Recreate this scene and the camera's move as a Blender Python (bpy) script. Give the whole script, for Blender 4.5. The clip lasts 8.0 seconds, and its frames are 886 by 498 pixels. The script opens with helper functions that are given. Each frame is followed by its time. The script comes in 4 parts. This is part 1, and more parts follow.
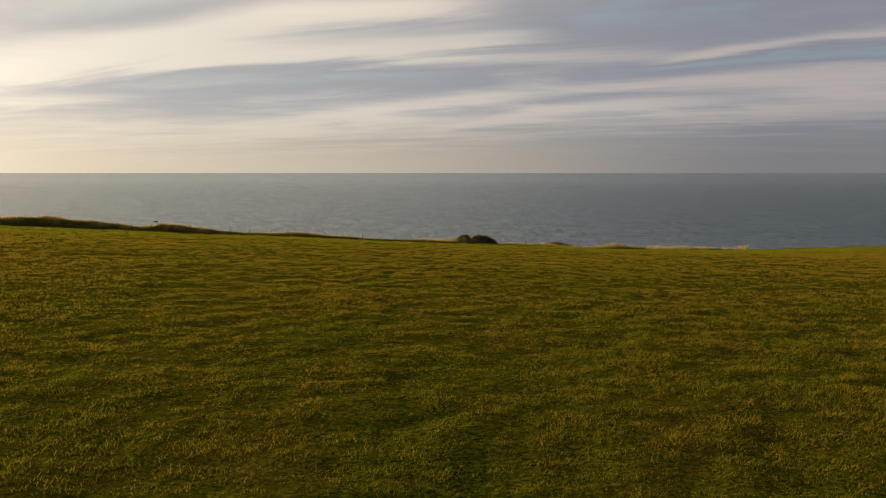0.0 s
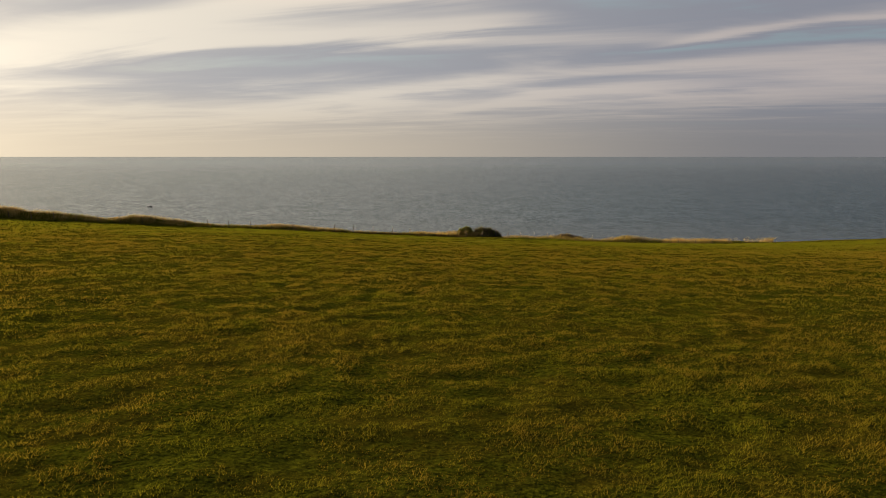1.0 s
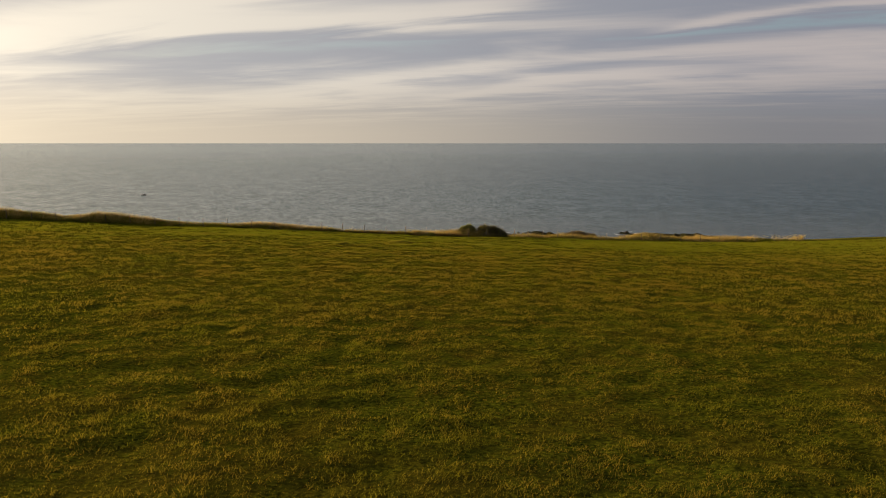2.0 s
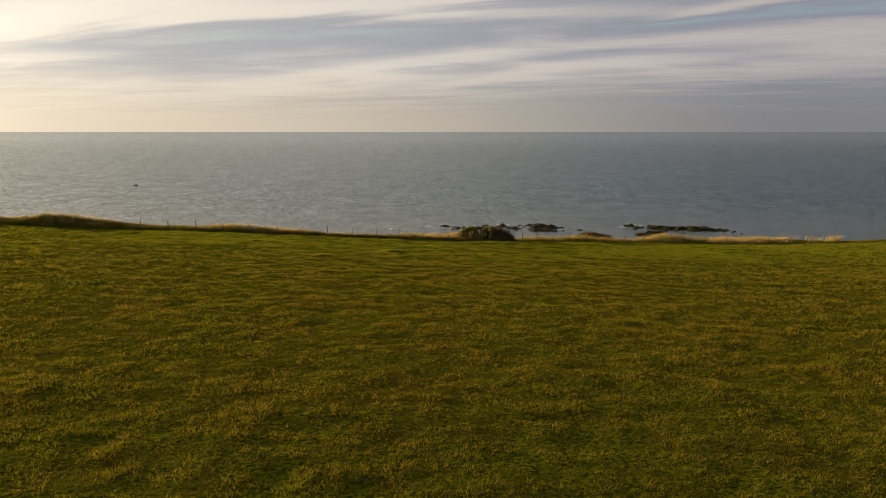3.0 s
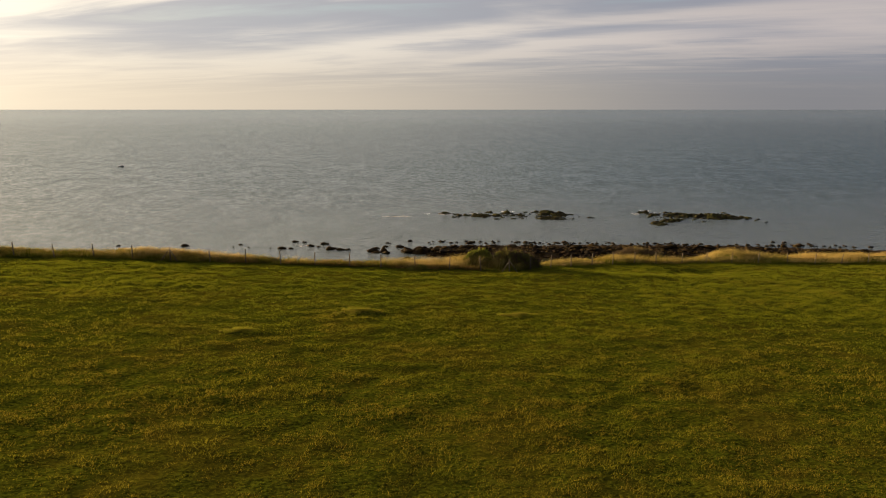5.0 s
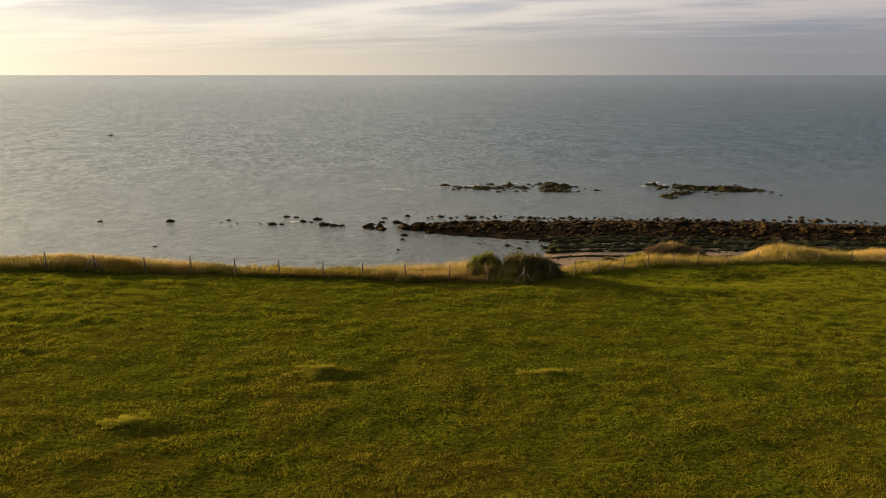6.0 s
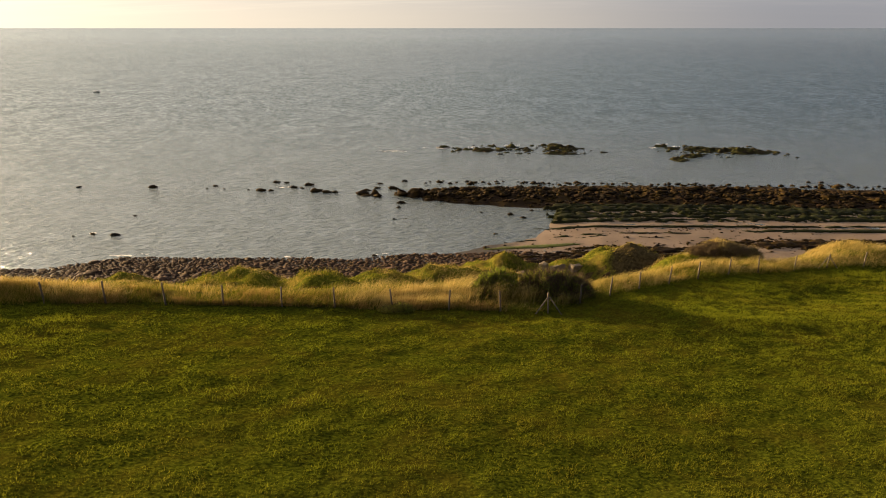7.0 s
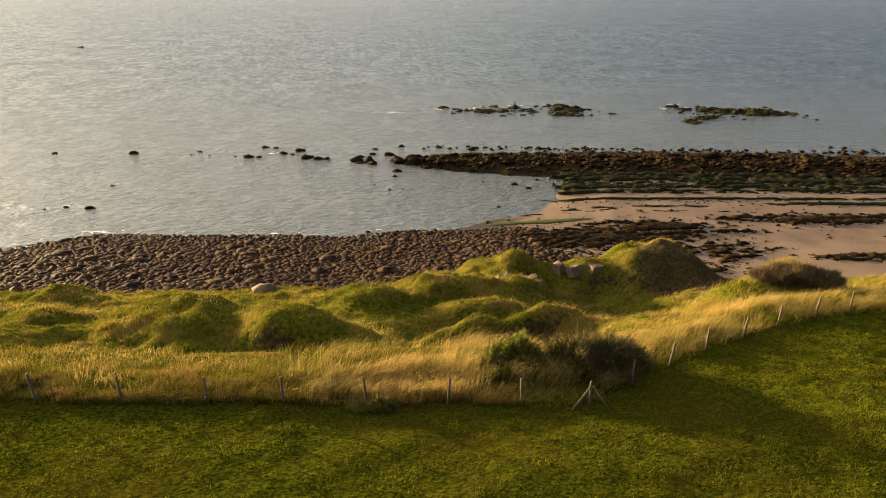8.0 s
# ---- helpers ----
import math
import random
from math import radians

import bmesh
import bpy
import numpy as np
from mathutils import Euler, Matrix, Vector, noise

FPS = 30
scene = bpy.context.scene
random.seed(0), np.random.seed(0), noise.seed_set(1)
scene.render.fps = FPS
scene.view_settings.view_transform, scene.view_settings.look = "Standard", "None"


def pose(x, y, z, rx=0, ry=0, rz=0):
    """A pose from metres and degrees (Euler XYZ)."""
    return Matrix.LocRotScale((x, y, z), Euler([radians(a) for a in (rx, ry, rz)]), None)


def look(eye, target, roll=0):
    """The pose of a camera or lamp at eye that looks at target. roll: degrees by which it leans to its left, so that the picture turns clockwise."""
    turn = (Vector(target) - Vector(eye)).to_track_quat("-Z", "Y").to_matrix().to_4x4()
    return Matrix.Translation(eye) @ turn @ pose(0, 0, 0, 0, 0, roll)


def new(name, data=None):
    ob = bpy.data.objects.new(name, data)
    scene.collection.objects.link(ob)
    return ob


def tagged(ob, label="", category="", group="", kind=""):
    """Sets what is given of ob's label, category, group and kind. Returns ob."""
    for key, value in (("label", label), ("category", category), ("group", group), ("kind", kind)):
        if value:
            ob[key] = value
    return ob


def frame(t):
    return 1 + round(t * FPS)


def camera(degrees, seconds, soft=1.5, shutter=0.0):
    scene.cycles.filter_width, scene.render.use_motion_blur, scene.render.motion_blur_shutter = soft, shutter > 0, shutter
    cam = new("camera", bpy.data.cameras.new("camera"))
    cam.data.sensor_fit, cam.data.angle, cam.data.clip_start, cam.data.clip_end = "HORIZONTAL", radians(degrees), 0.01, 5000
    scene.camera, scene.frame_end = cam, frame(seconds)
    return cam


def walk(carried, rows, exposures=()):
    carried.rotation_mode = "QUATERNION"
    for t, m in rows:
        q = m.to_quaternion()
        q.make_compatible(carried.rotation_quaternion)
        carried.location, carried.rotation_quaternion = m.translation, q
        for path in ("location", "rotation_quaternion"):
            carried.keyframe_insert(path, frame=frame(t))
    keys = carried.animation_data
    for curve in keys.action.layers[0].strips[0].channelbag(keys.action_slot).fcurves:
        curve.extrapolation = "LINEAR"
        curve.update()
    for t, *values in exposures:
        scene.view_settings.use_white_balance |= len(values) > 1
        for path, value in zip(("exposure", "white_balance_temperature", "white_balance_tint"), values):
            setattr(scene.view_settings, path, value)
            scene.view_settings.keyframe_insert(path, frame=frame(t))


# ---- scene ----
cam = camera(71.3, 8.0, 1.0)
PATH = [
    (0, (0.181, -0.489, 9.665), (0.184, 1.494, 9.402), 0.0),
    (0.5, (0.217, 4.339, 9.773), (0.221, 6.318, 9.485), 0.0),
    (1, (0.267, 9.228, 9.905), (0.27, 11.203, 9.591), 0.0),
    (1.5, (0.332, 14.043, 10.109), (0.333, 16.015, 9.772), 0.0),
    (2.8, (0.302, 27.13, 10.454), (0.312, 29.093, 10.07), 0.0),
    (3, (0.334, 29.205, 10.482), (0.343, 31.166, 10.091), 0.0),
    (3.5, (0.401, 34.553, 10.622), (0.409, 36.51, 10.212), 0.0),
    (4, (0.444, 39.953, 10.749), (0.452, 41.906, 10.32), 0.0),
    (4.5, (0.433, 45.345, 10.869), (0.441, 47.294, 10.422), 0.0),
    (4.7, (0.458, 47.572, 10.898), (0.466, 49.521, 10.448), 0.0),
    (5.8, (0.657, 60.146, 10.98), (0.665, 62.074, 10.449), 0.0),
    (6, (0.687, 62.393, 10.977), (0.696, 64.313, 10.417), 0.0),
    (6.5, (0.768, 67.952, 11.004), (0.777, 69.852, 10.379), 0.0),
    (7, (0.811, 73.451, 11.071), (0.822, 75.328, 10.38), 0.0),
    (7.2, (0.815, 75.673, 11.116), (0.827, 77.541, 10.4), 0.0),
    (7.5, (0.877, 78.853, 11.242), (0.89, 80.704, 10.485), 0.0),
    (8, (0.978, 84.419, 11.341), (0.99, 86.242, 10.52), 0.0),
]
EXPOSURES = [(0.0, 1.29), (1.5, 1.34), (3.0, 1.41), (4.5, 1.49), (6.0, 1.73), (6.5, 1.85), (7.0, 1.98), (7.5, 2.12), (8.0, 2.28)]
walk(cam, [(t, look(eye, target, roll)) for t, eye, target, roll in PATH], EXPOSURES)

# ---- world and sun ----
SEA = -38.3
SUN_AZ, SUN_EL = 147.5, 7.4  # degrees: the way to the sun from +x over +y, and its height
to_sun = Vector((math.cos(radians(SUN_AZ)) * math.cos(radians(SUN_EL)), math.sin(radians(SUN_AZ)) * math.cos(radians(SUN_EL)), math.sin(radians(SUN_EL))))


class Nodes:
    """A thin wrapper that writes node trees in few words."""

    def __init__(self, tree):
        self.tree = tree

    def add(self, kind, **props):
        n = self.tree.nodes.new(kind)
        if "op" in props:
            n.operation = props.pop("op")
        if "blend" in props:
            n.data_type, n.blend_type, n.clamp_factor = "RGBA", props.pop("blend"), False
        if "feature" in props:
            n.feature = props.pop("feature")
        for k, v in props.items():
            n.inputs[k].default_value = v
        return n

    def link(self, a, b):
        self.tree.links.new(a, b)
        return b

    def put(self, socket, value):
        if isinstance(value, bpy.types.NodeSocket):
            self.link(value, socket)
        else:
            socket.default_value = value

    def math(self, op, a, b=0.0, c=None, clamp=False):
        n = self.add("ShaderNodeMath", op=op)
        n.use_clamp = clamp
        self.put(n.inputs[0], a)
        self.put(n.inputs[1], b)
        if c is not None:
            self.put(n.inputs[2], c)
        return n.outputs[0]

    def ramp(self, value, lo, hi, to_lo=0.0, to_hi=1.0):
        n = self.add("ShaderNodeMapRange")
        n.interpolation_type = "SMOOTHSTEP"
        for i, v in enumerate((value, lo, hi, to_lo, to_hi)):
            self.put(n.inputs[i], v)
        return n.outputs[0]

    def mix(self, fac, a, b, blend="MIX"):
        n = self.add("ShaderNodeMix", blend=blend)
        self.put(n.inputs[0], fac)
        for i, v in ((6, a), (7, b)):
            self.put(n.inputs[i], v if isinstance(v, bpy.types.NodeSocket) else (*v, 1.0))
        return n.outputs[2]

    def noise(self, vec, scale, detail=3.0, rough=0.5, warp=0.0):
        n = self.add("ShaderNodeTexNoise", Scale=scale, Detail=detail, Roughness=rough, Distortion=warp)
        self.link(vec, n.inputs["Vector"])
        return n.outputs[0]

    def xyz(self, x, y, z):
        n = self.add("ShaderNodeCombineXYZ")
        for i, v in enumerate((x, y, z)):
            self.put(n.inputs[i], v)
        return n.outputs[0]


world = bpy.data.worlds.new("evening_sky")
scene.world = world
world.use_nodes = True
world.node_tree.nodes.clear()
W = Nodes(world.node_tree)
way = W.add("ShaderNodeTexCoord").outputs["Generated"]
sep = W.add("ShaderNodeSeparateXYZ")
W.link(way, sep.inputs[0])
dx, dy, dz = sep.outputs
sky = W.add("ShaderNodeTexSky")
sky.sky_type, sky.sun_disc = "NISHITA", False
sky.sun_elevation, sky.sun_rotation = radians(SUN_EL), radians(90.0 - SUN_AZ)
sky.air_density, sky.dust_density, sky.ozone_density = 1.0, 2.0, 1.0
clear = W.mix(1.0, sky.outputs[0], (0.075, 0.075, 0.075), "MULTIPLY")
# nearness to the sun's bearing, 1 towards it and -1 away from it
flat = W.math("SQRT", W.math("ADD", W.math("MULTIPLY", dx, dx), W.math("ADD", W.math("MULTIPLY", dy, dy), 1e-5)))
bearing = W.math("DIVIDE", W.math("ADD", W.math("MULTIPLY", dx, to_sun.x), W.math("MULTIPLY", dy, to_sun.y)), W.math("MULTIPLY", flat, math.cos(radians(SUN_EL))))
glow = W.ramp(bearing, 0.0, 1.0)
# the cloud sheet: streaks drawn out along one bearing, seen in perspective
up = W.math("MAXIMUM", W.math("ADD", dz, 0.05), 0.03)
u, v = W.math("DIVIDE", dx, up), W.math("DIVIDE", dy, up)
STREAK = radians(158.0)
along = W.math("ADD", W.math("MULTIPLY", u, math.cos(STREAK)), W.math("MULTIPLY", v, math.sin(STREAK)))
across = W.math("ADD", W.math("MULTIPLY", u, -math.sin(STREAK)), W.math("MULTIPLY", v, math.cos(STREAK)))
bow = W.math("MULTIPLY", W.noise(W.xyz(W.math("MULTIPLY", along, 0.25), W.math("MULTIPLY", across, 0.25), 3.7), 1.0, 2.0), 1.6)
broad = W.noise(W.xyz(W.math("MULTIPLY", along, 0.12), W.math("ADD", W.math("MULTIPLY", across, 0.55), bow), 1.3), 1.0, 4.0, 0.55)
fine = W.noise(W.xyz(W.math("MULTIPLY", along, 0.5), W.math("ADD", W.math("MULTIPLY", across, 2.2), bow), 7.1), 1.0, 7.0, 0.6, 0.5)
puff = W.noise(W.xyz(W.math("MULTIPLY", u, 0.5), W.math("MULTIPLY", v, 0.9), 2.2), 1.0, 5.0, 0.55, 0.6)
# the larger cloud forms, by bearing (right of ahead) and height
az = W.math("ARCTAN2", dx, dy)
wob = W.math("MULTIPLY", W.math("SUBTRACT", broad, 0.5), 0.05)
el = W.math("ADD", dz, W.math("ADD", wob, W.math("MULTIPLY", W.math("SUBTRACT", fine, 0.5), 0.03)))


def band(rise, slope, width, lo, hi, amount, bend=0.0):
    """A soft streak of cloud (amount over 0) or a gap in it (under 0) from bearing lo to hi."""
    mid = W.math("ADD", rise, W.math("ADD", W.math("MULTIPLY", az, slope), W.math("MULTIPLY", W.math("MULTIPLY", az, az), bend)))
    q = W.math("DIVIDE", W.math("SUBTRACT", el, mid), width)
    g = W.math("EXPONENT", W.math("MULTIPLY", W.math("MULTIPLY", q, q), -1.0))
    ends = W.math("MULTIPLY", W.ramp(az, lo - 0.12, lo + 0.12), W.ramp(az, hi - 0.12, hi + 0.12, 1.0, 0.0))
    return W.math("MULTIPLY", W.math("MULTIPLY", g, ends), amount)


forms = 0.44
for row in (
    (0.2706, 0.2148, 0.0261, -0.75, -0.26, 0.34, -0.057), (0.2351, 0.0423, 0.0209, -0.28, 0.06, 0.34, -0.149), (0.1921, 0.0707, 0.013, -0.4, 0.13, 0.3, -0.045),
    (0.254, 0.0076, 0.0226, -0.8, -0.34, -0.1, -0.138), (0.148, 0.0371, 0.0191, -0.51, 0.1, -0.14, -0.108), (0.2141, 0.0551, 0.0313, 0.17, 2.0, -0.08, -0.16),
    (0.051, 0.458, 0.007, 0.32, 2.0, 0.3, -0.435), (0.1014, 0.2182, 0.0113, 0.22, 2.0, -0.26, -0.239), (0.1058, 0.1055, 0.013, -0.27, 0.35, 0.2, -0.156),
    (0.0871, 0.1563, 0.013, 0.35, 2.0, 0.16, -0.147), (0.061, 0.1898, 0.0078, -0.0, 0.38, 0.2, -0.263), (0.1504, 0.0556, 0.0104, -0.9, -0.45, 0.2, -0.106),
    (0.0274, 0.0646, 0.0122, 0.32, 2.0, 0.1, 0.011), (0.065, 0.0501, 0.0296, -0.6, 2.0, 0.24, -0.002),
):
    forms = W.math("ADD", forms, band(*row))
streaks = W.math("ADD", forms, W.math("ADD", W.math("MULTIPLY", W.math("SUBTRACT", fine, 0.5), 0.42), W.math("ADD", W.math("MULTIPLY", W.math("SUBTRACT", broad, 0.5), 0.35), W.math("MULTIPLY", W.math("SUBTRACT", puff, 0.5), 0.55))))
cover = W.ramp(streaks, 0.20, 0.40)
thick = W.ramp(streaks, 0.38, 0.80)
lit = W.mix(glow, (0.46, 0.415, 0.405), (0.80, 0.735, 0.63))
shade = W.mix(glow, (0.25, 0.262, 0.308), (0.41, 0.41, 0.425))
cloud = W.mix(thick, shade, lit)
veil = W.mix(glow, (0.29, 0.36, 0.41), (0.48, 0.51, 0.52))
thin = W.mix(0.8, clear, veil)
aloft = W.mix(cover, thin, cloud)
haze_near = W.mix(glow, (0.205, 0.203, 0.213), (0.68, 0.58, 0.44))
haze = W.ramp(dz, 0.0, 0.105, 0.95, 0.0)
final = W.mix(haze, aloft, haze_near)
# the veiled brightness round the sun itself
toward = W.math("ADD", W.math("MULTIPLY", dx, to_sun.x), W.math("ADD", W.math("MULTIPLY", dy, to_sun.y), W.math("MULTIPLY", dz, to_sun.z)))
off = W.math("ARCCOSINE", W.math("MINIMUM", toward, 0.99999))
corona = W.math("MULTIPLY", W.math("EXPONENT", W.math("DIVIDE", off, -radians(9.0))), 3.2)
final = W.mix(corona, final, (1.0, 0.80, 0.52), "ADD")
# unseen sky overhead: brightened sunward, darkened opposite, added to shape the sea's reflections
side = W.ramp(bearing, -0.4, 1.0)
over = W.ramp(dz, 0.19, 0.36)
final = W.mix(over, final, W.mix(1.0, final, W.mix(side, (0.26, 0.37, 0.51), (2.2, 1.9, 1.55)), "MULTIPLY"))
back = W.add("ShaderNodeBackground", Strength=0.4)
W.link(final, back.inputs[0])
W.link(back.outputs[0], W.add("ShaderNodeOutputWorld").inputs[0])

sun = new("sun", bpy.data.lights.new("sun", "SUN"))
sun.data.energy, sun.data.angle, sun.data.color = 4.7, radians(2.0), (1.0, 0.71, 0.37)
sun.matrix_world = look(to_sun * 100, (0, 0, 0))


# ---- numbers for the lie of the land ----
def lattice(ix, iy, seed):
    n = (ix.astype(np.int64) * 374761393 + iy.astype(np.int64) * 668265263 + seed * 982451653) & 0x7FFFFFFF
    n = ((n ^ (n >> 13)) * 1274126177) & 0x7FFFFFFF
    return ((n ^ (n >> 16)) & 0xFFFF) / 65535.0


def vnoise(x, y, seed=0):
    """Smooth value noise, 0 to 1."""
    ix, iy = np.floor(x), np.floor(y)
    fx, fy = x - ix, y - iy
    fx, fy = fx * fx * (3 - 2 * fx), fy * fy * (3 - 2 * fy)
    a, b = lattice(ix, iy, seed), lattice(ix + 1, iy, seed)
    c, d = lattice(ix, iy + 1, seed), lattice(ix + 1, iy + 1, seed)
    return (a * (1 - fx) + b * fx) * (1 - fy) + (c * (1 - fx) + d * fx) * fy


def fbm(x, y, seed=0, octaves=4, gain=0.5):
    total, amp, norm = 0.0, 1.0, 0.0
    for i in range(octaves):
        total = total + amp * (vnoise(x * 2**i + 17.3 * i, y * 2**i - 9.1 * i, seed + i) - 0.5)
        norm += amp
        amp *= gain
    return total / norm * 2


def smooth(x, lo, hi):
    t = np.clip((x - lo) / (hi - lo), 0, 1)
    return t * t * (3 - 2 * t)


def bump(x, y, cx, cy, rx, ry, h, turn=0.0, sharp=1.0):
    c, s = math.cos(radians(turn)), math.sin(radians(turn))
    a, b = (x - cx) * c + (y - cy) * s, -(x - cx) * s + (y - cy) * c
    return h * np.exp(-(((a / rx) ** 2 + (b / ry) ** 2) ** sharp))


def fence_y(x):
    """The fence's line in plan."""
    return np.interp(x, (-300, -37, -28, -22, -10, 1.3, 6.5, 10.7, 17.7, 29.0, 35.0, 42.0, 60.0, 300), (82, 100.2, 101.1, 101.4, 102.2, 102.7, 102.9, 106.2, 110.6, 114.9, 115.7, 116.9, 118.5, 140.0))


def field_z(x, y):
    a, b = np.interp(x, (-110, 26, 35, 50, 65, 85, 120), (-2.2, 0.52, 0.61, 0.68, 0.52, 0.22, 0.1)), np.clip(y, -40, 125) / 100
    return 3.309 - 0.237 * a - 0.374 * b - 5.678 * b * b - 1.767 * a * b + 0.093 * a * a


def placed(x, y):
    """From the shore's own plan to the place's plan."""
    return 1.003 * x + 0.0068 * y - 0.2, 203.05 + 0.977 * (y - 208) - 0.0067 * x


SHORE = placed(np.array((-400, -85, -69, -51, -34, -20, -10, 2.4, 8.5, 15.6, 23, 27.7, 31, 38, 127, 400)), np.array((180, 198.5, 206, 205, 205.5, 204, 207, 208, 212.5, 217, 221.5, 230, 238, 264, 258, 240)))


def shore_y(x):
    """The water's edge in plan."""
    return np.interp(x, *SHORE)


def beach_z(x, y):
    d = shore_y(x) - y
    flat_part = smooth(x, 8, 40)
    steep = np.where(d > 0, 0.075 * d, 0.05 * d)
    level = np.where(d > 0, np.minimum(0.02 * d, 0.9) + 0.05 * np.maximum(d - 60, 0), 0.05 * d)
    return SEA + steep * (1 - flat_part) + level * flat_part + 0.12 * fbm(x / 6, y / 6, 41, 3)


# centre, reach, height, turn and bluntness of the hummocks between the fence and the cliff
HUMMOCKS = [
    (-8.2, 115.8, 5.8, 3.0, 2.3, -8.0, 1.3),
    (-15.6, 118.5, 6.0, 3.2, 1.95, 5.0, 1.3),
    (-27.5, 122.5, 8.0, 3.0, 1.4, 3.0, 1.3),
    (-31.0, 129.0, 5.0, 2.4, 1.7, 4.0, 1.3),
    (-17.6, 110.6, 3.2, 1.2, 1.0, 0.0, 1.3),
    (-10.9, 109.8, 2.6, 1.0, 0.8, 0.0, 1.3),
    (-42.0, 121.0, 9.0, 3.5, 0.28, 8.0, 1.3),
    (-4.4, 126.3, 4.4, 2.4, 1.45, 0.0, 1.4),
    (0.9, 129.6, 3.2, 2.0, 0.9, 0.0, 1.4),
    (3.0, 131.0, 3.2, 2.6, 0.34, 20.0, 1.7),
    (7.4, 142.5, 6.2, 4.0, 4.56, 0.0, 1.5),
    (21.6, 141.5, 6.8, 4.4, 6.61, -8.0, 1.5),
    (14.2, 139.5, 3.0, 3.0, 2.84, 0.0, 1.7),
    (7.4, 118.3, 3.4, 1.8, 1.3, 8.0, 1.3),
    (2.5, 116.5, 4.0, 1.8, 0.8, 4.0, 1.3),
    (-1.5, 119.5, 3.0, 2.0, 0.6, 0.0, 1.3),
    (-20.0, 112.5, 6.0, 1.8, 0.7, 3.0, 1.3),
    (-30.0, 113.0, 7.0, 2.4, 0.8, 0.0, 1.3),
    (8.0, 119.0, 3.0, 1.6, 2.5, 0.0, 1.3),
    (3.0, 117.2, 4.2, 1.4, 2.0, 5.0, 1.3),
    (4.6, 124.0, 4.2, 2.0, 2.6, 0.0, 1.3),
]


DROP_LEFT = (0.0, 0.1, 0.8, 5.41, 5.9, 7.91, 11.96, 16.3, 27.72, 36.0, 60.0)
DROP_MID = (0.0, 0.0, 0.6, 4.1, 7.77, 8.94, 9.36, 17.4, 22.09, 32.5, 60.0)
DROP_RIGHT = (0.0, -0.1, 2.11, 3.15, 4.82, 7.17, 11.31, 16.89, 22.59, 33.0, 60.0)
FALL_LEFT = 0.038
SPUR = [
    (22.3, 119.2, 3.2, 2.3, 2.9),
    (18.6, 117.0, 2.2, 1.7, 1.5),
    (32.6, 119.8, 3.6, 2.3, 1.7),
    (40.5, 120.6, 3.4, 2.0, 0.7),
    (48.5, 122.2, 6.5, 2.6, 1.3),
    (16.0, 113.5, 4.0, 2.0, 0.3),
]


